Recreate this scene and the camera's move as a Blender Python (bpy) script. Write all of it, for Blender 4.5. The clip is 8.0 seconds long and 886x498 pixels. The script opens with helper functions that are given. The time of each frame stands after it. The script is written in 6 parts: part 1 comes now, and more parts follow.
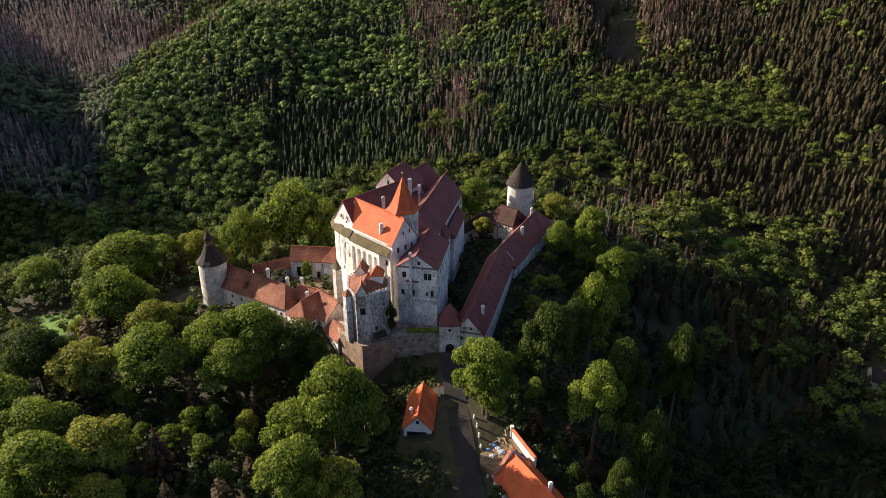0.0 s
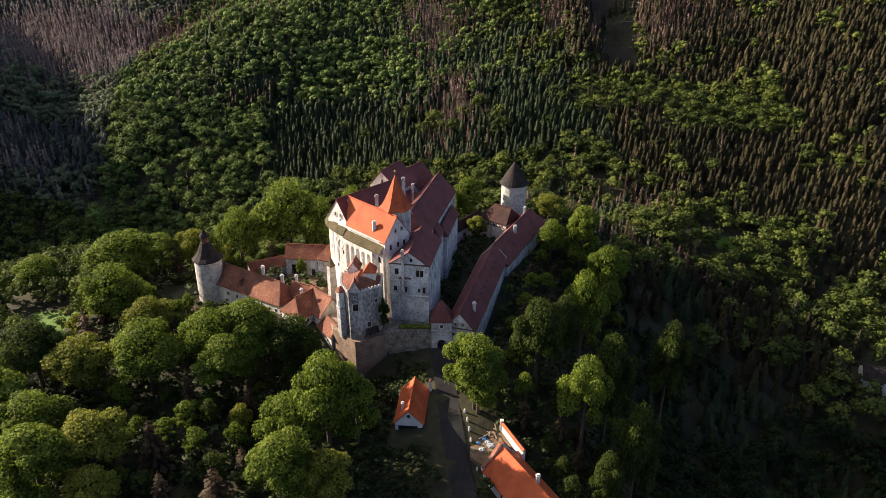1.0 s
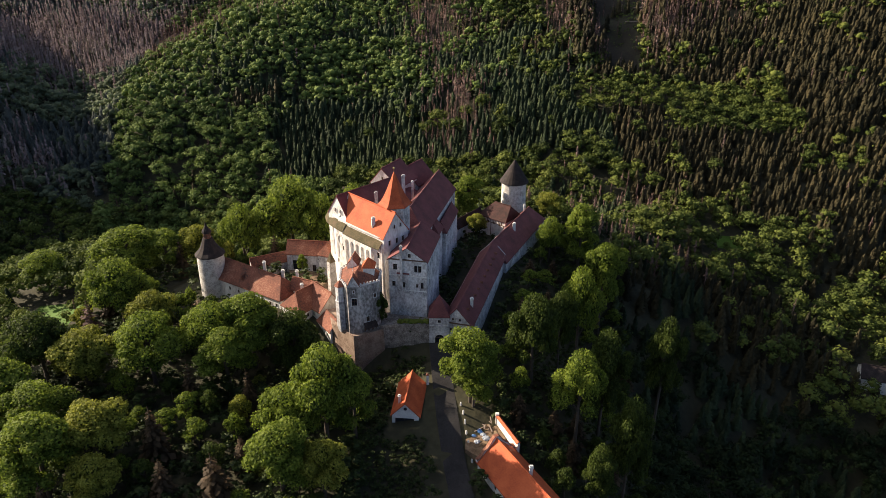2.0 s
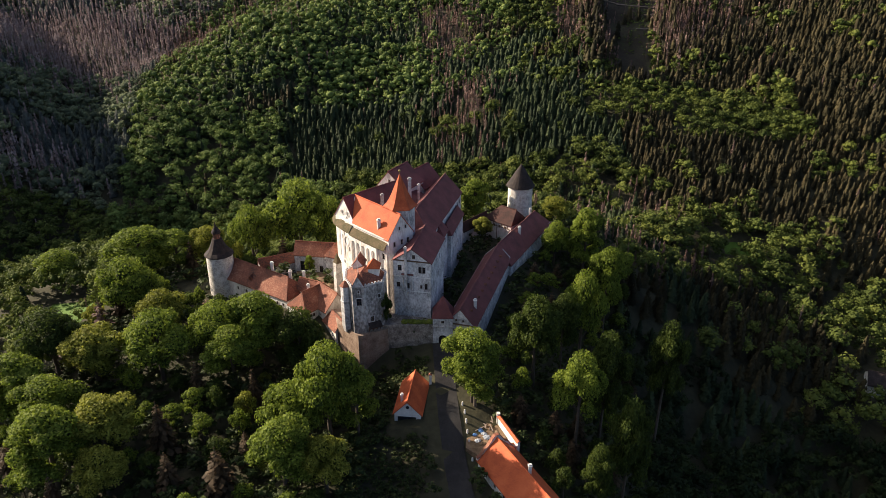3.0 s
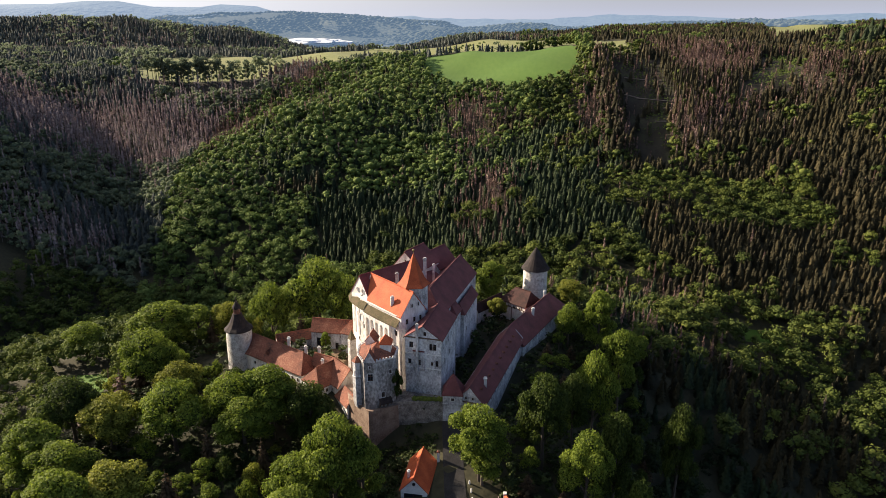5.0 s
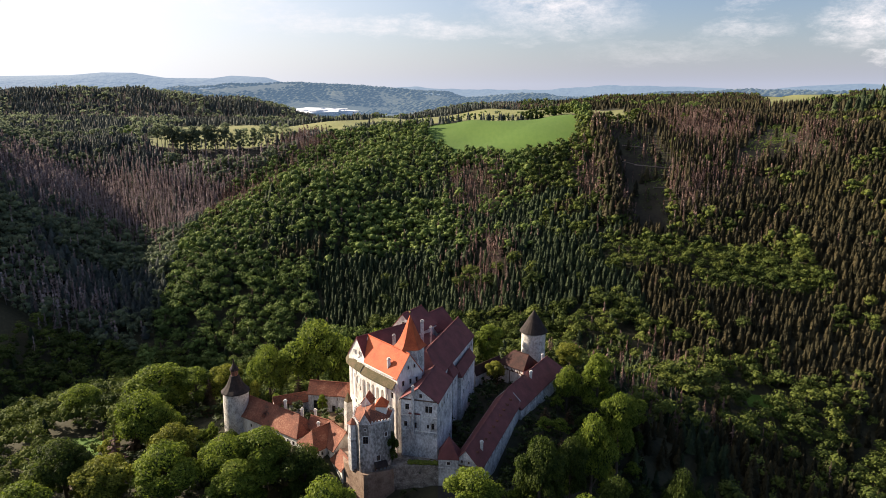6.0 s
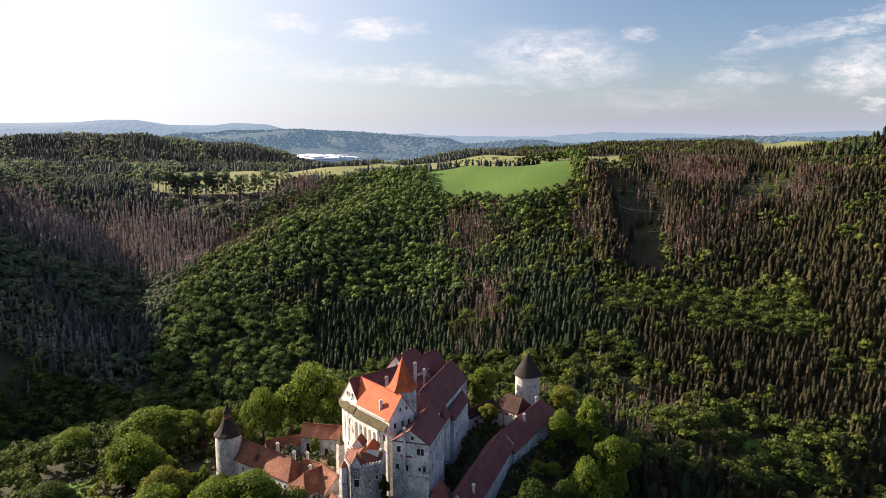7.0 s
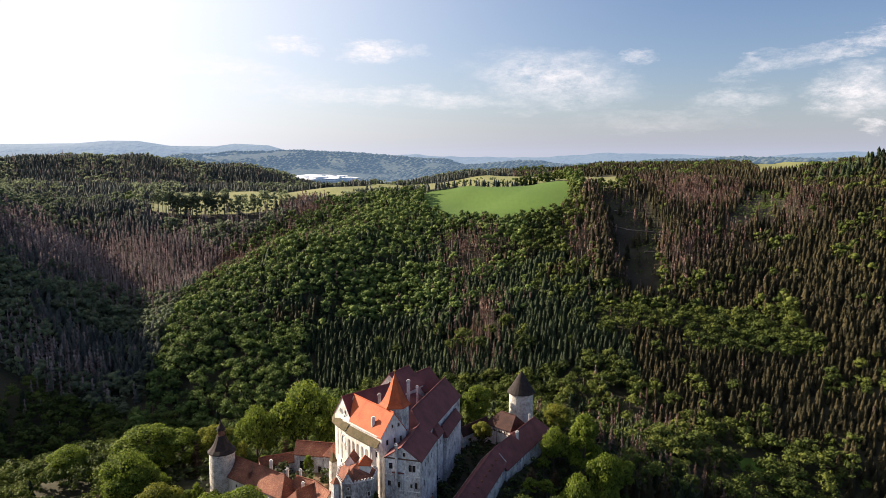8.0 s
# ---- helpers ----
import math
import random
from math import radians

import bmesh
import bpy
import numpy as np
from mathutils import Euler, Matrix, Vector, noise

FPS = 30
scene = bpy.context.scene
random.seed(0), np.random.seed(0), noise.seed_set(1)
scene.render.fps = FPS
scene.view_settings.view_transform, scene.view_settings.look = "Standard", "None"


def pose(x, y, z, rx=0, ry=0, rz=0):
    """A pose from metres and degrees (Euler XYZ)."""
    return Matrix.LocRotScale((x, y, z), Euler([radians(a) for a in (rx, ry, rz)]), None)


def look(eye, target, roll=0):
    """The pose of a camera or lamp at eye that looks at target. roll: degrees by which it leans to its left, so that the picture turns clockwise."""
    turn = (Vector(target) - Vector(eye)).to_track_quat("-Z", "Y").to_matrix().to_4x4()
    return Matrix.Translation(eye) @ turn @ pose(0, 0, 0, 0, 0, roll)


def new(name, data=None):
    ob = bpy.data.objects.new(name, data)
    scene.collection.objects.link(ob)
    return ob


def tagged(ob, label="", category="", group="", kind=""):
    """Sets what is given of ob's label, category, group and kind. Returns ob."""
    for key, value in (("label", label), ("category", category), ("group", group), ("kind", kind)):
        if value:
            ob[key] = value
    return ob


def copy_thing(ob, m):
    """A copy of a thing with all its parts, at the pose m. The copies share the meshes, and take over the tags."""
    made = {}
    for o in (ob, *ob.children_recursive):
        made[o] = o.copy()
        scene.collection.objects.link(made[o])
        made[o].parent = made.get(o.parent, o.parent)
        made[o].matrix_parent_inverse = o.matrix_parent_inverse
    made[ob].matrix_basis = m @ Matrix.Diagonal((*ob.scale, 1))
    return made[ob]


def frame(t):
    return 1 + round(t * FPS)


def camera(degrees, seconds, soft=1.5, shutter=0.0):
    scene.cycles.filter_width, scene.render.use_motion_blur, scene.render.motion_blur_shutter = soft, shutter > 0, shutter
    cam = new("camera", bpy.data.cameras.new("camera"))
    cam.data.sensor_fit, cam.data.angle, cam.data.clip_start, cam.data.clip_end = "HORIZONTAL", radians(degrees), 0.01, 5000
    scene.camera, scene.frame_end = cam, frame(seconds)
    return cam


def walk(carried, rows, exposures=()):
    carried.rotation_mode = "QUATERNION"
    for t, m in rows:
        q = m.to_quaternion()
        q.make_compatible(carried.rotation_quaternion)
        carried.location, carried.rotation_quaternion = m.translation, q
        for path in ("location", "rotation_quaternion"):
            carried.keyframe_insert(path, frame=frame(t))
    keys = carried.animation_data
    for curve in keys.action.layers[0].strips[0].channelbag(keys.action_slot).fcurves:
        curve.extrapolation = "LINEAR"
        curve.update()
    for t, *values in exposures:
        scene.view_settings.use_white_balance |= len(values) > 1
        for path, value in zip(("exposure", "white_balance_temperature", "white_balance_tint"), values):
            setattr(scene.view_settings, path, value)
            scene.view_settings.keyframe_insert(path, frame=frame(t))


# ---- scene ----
cam = camera(64.24, 8.0, soft=0.75)
PATH = [
    (0.0, pose(-1.96, -164.80, 113.35, 63.72, 0.0, 0.00)),
    (0.5, pose(-0.79, -166.29, 113.42, 63.83, 0.0, 0.02)),
    (1.0, pose(0.58, -167.95, 113.42, 63.88, 0.0, 0.08)),
    (1.5, pose(1.83, -169.48, 113.40, 63.91, 0.0, 0.28)),
    (3.0, pose(5.56, -174.04, 113.36, 64.46, 0.0, 1.80)),
    (3.5, pose(6.84, -175.57, 113.38, 65.44, 0.0, 2.41)),
    (4.0, pose(8.17, -177.09, 113.35, 66.98, 0.0, 3.04)),
    (5.5, pose(12.06, -181.68, 113.20, 74.20, 0.0, 4.59)),
    (6.0, pose(13.40, -183.14, 113.10, 76.83, 0.0, 4.64)),
    (6.5, pose(14.80, -184.62, 113.04, 78.91, 0.0, 4.65)),
    (7.0, pose(16.14, -186.20, 112.92, 80.49, 0.0, 4.65)),
    (7.5, pose(17.56, -187.69, 112.79, 81.57, 0.0, 4.65)),
    (8.0, pose(18.91, -189.16, 112.65, 82.15, 0.0, 4.66)),
]
EXPOSURE = 1.18
walk(cam, PATH, [(0.0, EXPOSURE), (8.0, EXPOSURE)])

# ---- light: low morning sun from the west side, hazy sky with clouds ----
SUN_AZ, SUN_EL = 69.0, 23.5          # degrees to the left of +y, and above the level
SUN_DIR = Vector((-math.sin(radians(SUN_AZ)) * math.cos(radians(SUN_EL)),
                  math.cos(radians(SUN_AZ)) * math.cos(radians(SUN_EL)), math.sin(radians(SUN_EL))))
sun_data = bpy.data.lights.new("sun", "SUN")
sun_data.energy, sun_data.angle, sun_data.color = 5.0, radians(0.6), (1.0, 0.85, 0.67)
sun_ob = new("sun", sun_data)
sun_ob.matrix_world = look((0, 0, 300), Vector((0, 0, 300)) - SUN_DIR)

world = bpy.data.worlds.new("world")
scene.world = world
world.use_nodes = True
wn, wl = world.node_tree.nodes, world.node_tree.links
wn.clear()


sky = wn.new("ShaderNodeTexSky")
sky.sky_type, sky.sun_disc = "NISHITA", False
sky.sun_elevation, sky.sun_rotation = radians(SUN_EL), radians(-SUN_AZ)
sky.air_density, sky.dust_density, sky.ozone_density, sky.altitude = 1.0, 1.4, 1.6, 500
wco = wn.new("ShaderNodeTexCoord")


def wmath(op, a, b=None, c=None):
    nd = wn.new("ShaderNodeMath")
    nd.operation = op
    for k, value in enumerate((a, b, c)):
        if value is None:
            continue
        if isinstance(value, (int, float)):
            nd.inputs[k].default_value = value
        else:
            wl.new(value, nd.inputs[k])
    return nd.outputs[0]


def wnoise(scale, stretch, detail=7.0, rough=0.6):
    mp = wn.new("ShaderNodeMapping")
    mp.inputs["Scale"].default_value = stretch
    wl.new(wco.outputs["Generated"], mp.inputs["Vector"])
    nd = wn.new("ShaderNodeTexNoise")
    nd.inputs["Scale"].default_value, nd.inputs["Detail"].default_value, nd.inputs["Roughness"].default_value = scale, detail, rough
    wl.new(mp.outputs["Vector"], nd.inputs["Vector"])
    return nd.outputs["Fac"]


sep = wn.new("ShaderNodeSeparateXYZ")
wl.new(wco.outputs["Generated"], sep.inputs[0])
bearing = wmath("MULTIPLY", wmath("ARCTAN2", sep.outputs[0], sep.outputs[1]), 180 / math.pi)   # degrees right of +y
rise = wmath("MULTIPLY", wmath("ARCSINE", sep.outputs[2]), 180 / math.pi)                      # degrees above the level
billow, wisp = wnoise(20.0, (1, 1, 1.8), 9.0, 0.7), wnoise(13.0, (1, 1, 3.5), 9.0, 0.7)
bx = wmath("ADD", bearing, wmath("MULTIPLY", wmath("SUBTRACT", billow, 0.5), 6.5))
by = wmath("ADD", rise, wmath("MULTIPLY", wmath("SUBTRACT", wisp, 0.5), 3.8))
# clouds: bearing, height, half width, half height (degrees), lean, thickness
CLOUDS = ((-16.7, 8.1, 1.7, 0.55, 0.0, 0.9), (-9.8, 7.7, 2.7, 0.65, -0.02, 0.95), (4.0, 5.6, 6.0, 1.9, -0.10, 0.75), (10.4, 6.9, 1.5, 0.45, 0.05, 0.55), (25.5, 4.1, 2.3, 1.6, 0.0, 0.95),
          (26.5, 7.6, 6.5, 0.7, 0.22, 0.75), (18.5, 6.0, 2.2, 0.8, 0.25, 0.55), (17.5, 3.8, 3.6, 0.9, 0.05, 0.5), (-10.0, 4.4, 14.0, 0.8, -0.05, 0.6), (-22.0, 6.3, 7.0, 0.9, -0.09, 0.6),
          (26.2, 1.7, 0.9, 0.35, 0.0, 0.7), (12.0, 2.4, 9.0, 1.0, 0.0, 0.3), (-45, 14, 12, 3, 0.1, 0.7), (50, 16, 14, 3, -0.1, 0.7), (-5, 24, 16, 3, 0.1, 0.6), (90, 20, 20, 4, 0, 0.7))
cover = None
for b0, e0, hw, hh, lean, thick in CLOUDS:
    u = wmath("SUBTRACT", bx, b0)
    v = wmath("SUBTRACT", wmath("SUBTRACT", by, e0), wmath("MULTIPLY", u, lean))
    r2 = wmath("ADD", wmath("POWER", wmath("ABSOLUTE", wmath("DIVIDE", u, hw)), 2.0), wmath("POWER", wmath("ABSOLUTE", wmath("DIVIDE", v, hh)), 2.0))
    one = wmath("MULTIPLY", wmath("EXPONENT", wmath("MULTIPLY", r2, -0.9)), thick)
    cover = one if cover is None else wmath("MAXIMUM", cover, one)
grain = wmath("MULTIPLY_ADD", wnoise(34.0, (1, 1, 2.2), 10.0, 0.72), 4.4, -1.3)
cover = wmath("MINIMUM", wmath("MULTIPLY", wmath("MAXIMUM", wmath("SUBTRACT", cover, 0.14), 0.0), wmath("MAXIMUM", grain, 0.0)), 0.9)
haze = wmath("MULTIPLY", wmath("POWER", wmath("SUBTRACT", 1.0, wmath("MAXIMUM", sep.outputs[2], 0.0)), 22.0), 0.8)


def wblend(fac, a, colour):
    nd = wn.new("ShaderNodeMix")
    nd.data_type = "RGBA"
    wl.new(fac, nd.inputs["Factor"])
    wl.new(a, nd.inputs["A"])
    nd.inputs["B"].default_value = (*colour, 1)
    return nd.outputs["Result"]


tint = wn.new("ShaderNodeMix")
tint.data_type, tint.blend_type = "RGBA", "MULTIPLY"
tint.inputs["Factor"].default_value = 1.0
tint.inputs["B"].default_value = (0.83, 0.855, 1.01, 1)
wl.new(sky.outputs["Color"], tint.inputs["A"])
hazy = wblend(haze, tint.outputs["Result"], (4.7, 5.0, 6.3))
# wide bright glow of the hazy air round the sun
toward = wn.new("ShaderNodeVectorMath")
toward.operation = "DOT_PRODUCT"
toward.inputs[1].default_value = SUN_DIR
wl.new(wco.outputs["Generated"], toward.inputs[0])
glow = wmath("MINIMUM", wmath("MULTIPLY", wmath("POWER", wmath("MAXIMUM", toward.outputs["Value"], 0.0), 3.0), 2.3), 0.95)
hazy = wblend(glow, hazy, (8.6, 8.7, 9.1))
cloudy = wblend(cover, hazy, (8.4, 8.0, 8.2))
wbg = wn.new("ShaderNodeBackground")
wbg.inputs["Strength"].default_value = 0.056
wl.new(cloudy, wbg.inputs["Color"])
wout = wn.new("ShaderNodeOutputWorld")
wl.new(wbg.outputs["Background"], wout.inputs["Surface"])


# ---- materials ----
def material(name, stops, rough=0.85, scale=1.0, fine=12.0, bump=0.3, metal=0.0, rand=None, spec=0.3, stretch=(1, 1, 1),
             bands=0.0, translucent=0.0, amount=0.5, wide=0.03, span=0.44):
    """Procedural surface: colour ramp over noise at two scales, optional course lines (bands, in metres) and random tint."""
    m = bpy.data.materials.new(name)
    m.use_nodes = True
    ns, ls = m.node_tree.nodes, m.node_tree.links
    bsdf = ns["Principled BSDF"]
    bsdf.inputs["Roughness"].default_value = rough
    bsdf.inputs["Metallic"].default_value = metal
    bsdf.inputs["Specular IOR Level"].default_value = spec
    geo = ns.new("ShaderNodeNewGeometry")
    mp = ns.new("ShaderNodeMapping")
    mp.inputs["Scale"].default_value = stretch
    ls.new(geo.outputs["Position"], mp.inputs["Vector"])
    n1, n2 = ns.new("ShaderNodeTexNoise"), ns.new("ShaderNodeTexNoise")
    n1.inputs["Scale"].default_value, n1.inputs["Detail"].default_value = scale, 6.0
    n2.inputs["Scale"].default_value, n2.inputs["Detail"].default_value = fine, 4.0
    ls.new(mp.outputs["Vector"], n1.inputs["Vector"])
    ls.new(mp.outputs["Vector"], n2.inputs["Vector"])
    blend = ns.new("ShaderNodeMix")
    blend.inputs["Factor"].default_value = amount
    ls.new(n1.outputs["Fac"], blend.inputs["A"])
    ls.new(n2.outputs["Fac"], blend.inputs["B"])
    value = blend.outputs["Result"]
    if rand:
        src, out_ = geo, "Random Per Island"
        if rand == "tree":
            src, out_ = ns.new("ShaderNodeAttribute"), "Fac"
            src.attribute_name = "tree_tint"
        add = ns.new("ShaderNodeMath")
        add.operation = "MULTIPLY_ADD"
        add.inputs[1].default_value = 0.42
        ls.new(src.outputs[out_], add.inputs[0])
        sub = ns.new("ShaderNodeMath")
        sub.operation = "SUBTRACT"
        sub.inputs[1].default_value = 0.21
        ls.new(value, sub.inputs[0])
        ls.new(sub.outputs[0], add.inputs[2])
        value = add.outputs[0]
    ramp = ns.new("ShaderNodeValToRGB")
    els = ramp.color_ramp.elements
    while len(els) < len(stops):
        els.new(0.5)
    for n, c in enumerate(stops):
        els[n].position = 0.5 - span / 2 + span * n / max(1, len(stops) - 1)
        els[n].color = (*c, 1)
    ls.new(value, ramp.inputs["Fac"])
    colour = ramp.outputs["Color"]
    height = n2.outputs["Fac"]
    if bands:
        wave = ns.new("ShaderNodeTexWave")
        wave.bands_direction = "Z"
        wave.wave_profile = "SAW"
        wave.inputs["Scale"].default_value = 0.314 / bands
        wave.inputs["Distortion"].default_value = 0.5
        wave.inputs["Detail Scale"].default_value = 2.0
        ls.new(geo.outputs["Position"], wave.inputs["Vector"])
        hm = ns.new("ShaderNodeMath")
        hm.operation = "MULTIPLY_ADD"
        hm.inputs[1].default_value = 0.8
        ls.new(wave.outputs["Fac"], hm.inputs[0])
        ls.new(n2.outputs["Fac"], hm.inputs[2])
        height = hm.outputs[0]
    ls.new(colour, bsdf.inputs["Base Color"])
    if bump:
        bp = ns.new("ShaderNodeBump")
        bp.inputs["Strength"].default_value = bump
        bp.inputs["Distance"].default_value = wide
        ls.new(height, bp.inputs["Height"])
        ls.new(bp.outputs["Normal"], bsdf.inputs["Normal"])
    if translucent:
        tr = ns.new("ShaderNodeBsdfTranslucent")
        ls.new(colour, tr.inputs["Color"])
        mx = ns.new("ShaderNodeMixShader")
        mx.inputs["Fac"].default_value = translucent
        ls.new(bsdf.outputs["BSDF"], mx.inputs[1])
        ls.new(tr.outputs["BSDF"], mx.inputs[2])
        ls.new(mx.outputs["Shader"], ns["Material Output"].inputs["Surface"])
    return m


M = {}
M["plaster"] = material("white_plaster", [(0.52, 0.46, 0.41), (0.74, 0.695, 0.64), (0.84, 0.81, 0.77)], 0.9, 0.22, 1.6, 0.35, stretch=(1, 1, 0.45), wide=0.04, span=0.26)
M["worn"] = material("worn_plaster", [(0.29, 0.27, 0.262), (0.55, 0.525, 0.512), (0.78, 0.76, 0.745)], 0.92, 0.35, 1.9, 0.6, stretch=(1, 1, 0.7), wide=0.06, span=0.26)
M["rubble"] = material("rubble_stone", [(0.10, 0.085, 0.075), (0.24, 0.205, 0.175), (0.44, 0.40, 0.35)], 0.95, 0.5, 3.2, 0.9, wide=0.10, span=0.26)
M["brick"] = material("old_brick_wall", [(0.17, 0.11, 0.08), (0.30, 0.21, 0.155), (0.40, 0.30, 0.23)], 0.93, 0.4, 3.5, 0.8, bands=0.35, wide=0.06, span=0.26)
M["tile"] = material("orange_roof_tiles", [(0.33, 0.060, 0.022), (0.48, 0.098, 0.032), (0.56, 0.128, 0.046)], 0.75, 0.35, 5.0, 0.35, bands=0.34, wide=0.04, span=0.26)
M["tile_old"] = material("weathered_roof_tiles", [(0.055, 0.036, 0.028), (0.16, 0.060, 0.038), (0.25, 0.088, 0.052), (0.36, 0.185, 0.115)], 0.82, 0.22, 2.6, 0.6, bands=0.34, wide=0.05, span=0.32)
M["tower_stone"] = material("weathered_tower_stone", [(0.075, 0.066, 0.062), (0.25, 0.23, 0.215), (0.56, 0.53, 0.50)], 0.93, 0.25, 1.7, 0.8, stretch=(1, 1, 0.55), wide=0.10, span=0.28)
# orange tile toned down to maroon: the roofs' shade put into the colour
M["tile_shade_red"] = material("shade_red_roof_tiles", [(0.115, 0.042, 0.040), (0.165, 0.053, 0.050), (0.22, 0.072, 0.066)], 0.75, 0.3, 4.0, 0.35, bands=0.34, wide=0.04, span=0.26)
M["tile_moss"] = material("mossy_roof_tiles", [(0.050, 0.044, 0.020), (0.095, 0.076, 0.036), (0.15, 0.10, 0.062)], 0.9, 0.5, 4.0, 0.6, bands=0.34, wide=0.05, span=0.26)
M["shingle"] = material("dark_wood_shingles", [(0.013, 0.010, 0.010), (0.027, 0.019, 0.017), (0.052, 0.036, 0.031)], 0.85, 0.6, 5.0, 0.6, bands=0.4, wide=0.05, span=0.26)
M["limewash"] = material("limewashed_rubble", [(0.30, 0.265, 0.235), (0.58, 0.54, 0.49), (0.76, 0.73, 0.69)], 0.92, 0.9, 3.4, 0.8, wide=0.10, span=0.28)
M["tile_dark"] = material("dark_brown_roof_tiles", [(0.030, 0.015, 0.013), (0.055, 0.024, 0.020), (0.09, 0.036, 0.028)], 0.85, 0.4, 4.0, 0.5, bands=0.34, wide=0.05, span=0.26)
M["timber"] = material("brown_timber", [(0.08, 0.05, 0.035), (0.16, 0.10, 0.07)], 0.8, 1.0, 8.0, 0.4)
M["white"] = material("white_paint", [(0.60, 0.57, 0.52), (0.82, 0.80, 0.76)], 0.85, 0.6, 4.0, 0.2, span=0.26)
M["pane"] = material("dark_window_glass", [(0.012, 0.014, 0.018), (0.03, 0.033, 0.04)], 0.12, 0.5, 3.0, 0.0, spec=0.5)
M["iron"] = material("dark_iron", [(0.03, 0.03, 0.03), (0.07, 0.065, 0.06)], 0.5, 2.0, 10.0, 0.1, metal=0.7)
M["brass"] = material("gilded_ball", [(0.55, 0.40, 0.15), (0.7, 0.52, 0.22)], 0.35, 3.0, 10.0, 0.0, metal=1.0)
M["road"] = material("worn_road", [(0.018, 0.016, 0.016), (0.030, 0.027, 0.026), (0.048, 0.044, 0.042)], 0.9, 0.25, 4.0, 0.4, span=0.26)
M["yard"] = material("bare_yard_earth", [(0.10, 0.065, 0.04), (0.19, 0.125, 0.075), (0.27, 0.19, 0.12)], 0.95, 0.5, 4.0, 0.5, span=0.26)
M["tarp_blue"] = material("blue_tarpaulin", [(0.08, 0.20, 0.45), (0.16, 0.32, 0.60)], 0.45, 2.0, 8.0, 0.3)
M["tarp_grey"] = material("grey_sheeting", [(0.25, 0.28, 0.32), (0.50, 0.53, 0.58)], 0.5, 2.0, 8.0, 0.3)
M["bark"] = material("grey_brown_bark", [(0.05, 0.04, 0.03), (0.12, 0.095, 0.075)], 0.95, 1.5, 9.0, 0.6)
M["deadwood"] = material("pale_dead_wood", [(0.20, 0.15, 0.12), (0.36, 0.29, 0.24)], 0.95, 1.5, 9.0, 0.3)
M["hedge"] = material("yellow_green_hedge", [(0.06, 0.085, 0.012), (0.14, 0.17, 0.025), (0.22, 0.23, 0.04)], 0.8, 1.2, 7.0, 0.8, translucent=0.25)
# crown cores darker than the leaves: inner shade put into the colour
M["core"] = material("shaded_crown_core", [(0.022, 0.036, 0.008), (0.045, 0.070, 0.012)], 0.95, 1.0, 6.0, 0.5)


def leafy(name, a, b, c, rand, tl=0.45, scale=0.12):
    a, b, c = [(r * 1.22, g * 1.10, u * 1.25) for r, g, u in (a, b, c)]
    return material(name, [a, b, c], 0.7, scale, 1.6, 0.5, rand=rand, spec=0.2, translucent=tl, amount=0.45, wide=0.15)


def canopy(name, a, b, c, scale=0.015, tl=0.2):
    """Foliage of far woods: tint by tree, small-scale leaf relief."""
    return material(name, [a, b, c], 0.8, scale, 1.1, 0.55, rand="tree", spec=0.15, translucent=tl, amount=0.4, wide=0.7)


M["leaf"] = leafy("fresh_green_leaves", (0.055, 0.088, 0.010), (0.125, 0.185, 0.020), (0.19, 0.255, 0.031), "island")
M["leaf_light"] = leafy("yellow_green_leaves", (0.095, 0.115, 0.014), (0.175, 0.205, 0.026), (0.24, 0.27, 0.042), "island")
M["leaf_dark"] = leafy("deep_green_shaded_leaves", (0.022, 0.038, 0.007), (0.046, 0.074, 0.011), (0.075, 0.11, 0.018), "island")
M["needle"] = leafy("brown_green_needles", (0.034, 0.026, 0.012), (0.070, 0.052, 0.024), (0.115, 0.083, 0.042), "island")
M["far_leaf"] = canopy("distant_broadleaf", (0.068, 0.100, 0.027), (0.132, 0.182, 0.046), (0.20, 0.245, 0.064))
M["hill_leaf"] = canopy("hillside_broadleaf", (0.046, 0.063, 0.015), (0.090, 0.116, 0.024), (0.146, 0.167, 0.034))
M["far_needle"] = canopy("distant_spruce", (0.024, 0.022, 0.011), (0.044, 0.038, 0.018), (0.076, 0.061, 0.028))
M["green_needle"] = canopy("distant_green_conifer", (0.021, 0.032, 0.016), (0.039, 0.055, 0.025), (0.066, 0.086, 0.036))
M["far_dead"] = canopy("distant_dead_spruce", (0.12, 0.074, 0.060), (0.20, 0.125, 0.102), (0.29, 0.20, 0.165))
# western and plateau trees, paled: haze put into their base colours
M["hazed_dead"] = canopy("hazed_grey_dead_spruce", (0.19, 0.14, 0.135), (0.28, 0.215, 0.205), (0.38, 0.31, 0.295), tl=0.3)
M["hazed_leaf"] = canopy("hazed_plateau_broadleaf", (0.125, 0.15, 0.098), (0.195, 0.23, 0.14), (0.26, 0.30, 0.175), tl=0.6)
M["hazed_needle"] = canopy("hazed_plateau_spruce", (0.11, 0.125, 0.11), (0.175, 0.19, 0.165), (0.24, 0.25, 0.21), tl=0.6)
# darker copy of the hillside broadleaf, with the valley's shade in its colour
M["shaded_leaf"] = canopy("shaded_valley_broadleaf", (0.012, 0.020, 0.007), (0.022, 0.035, 0.011), (0.039, 0.055, 0.015))
# undergrowth leaves darkened: the shade beneath the trees is in the colour
M["undergrowth"] = leafy("shaded_undergrowth", (0.016, 0.026, 0.007), (0.032, 0.05, 0.011), (0.055, 0.08, 0.016), "island", 0.12, 0.03)
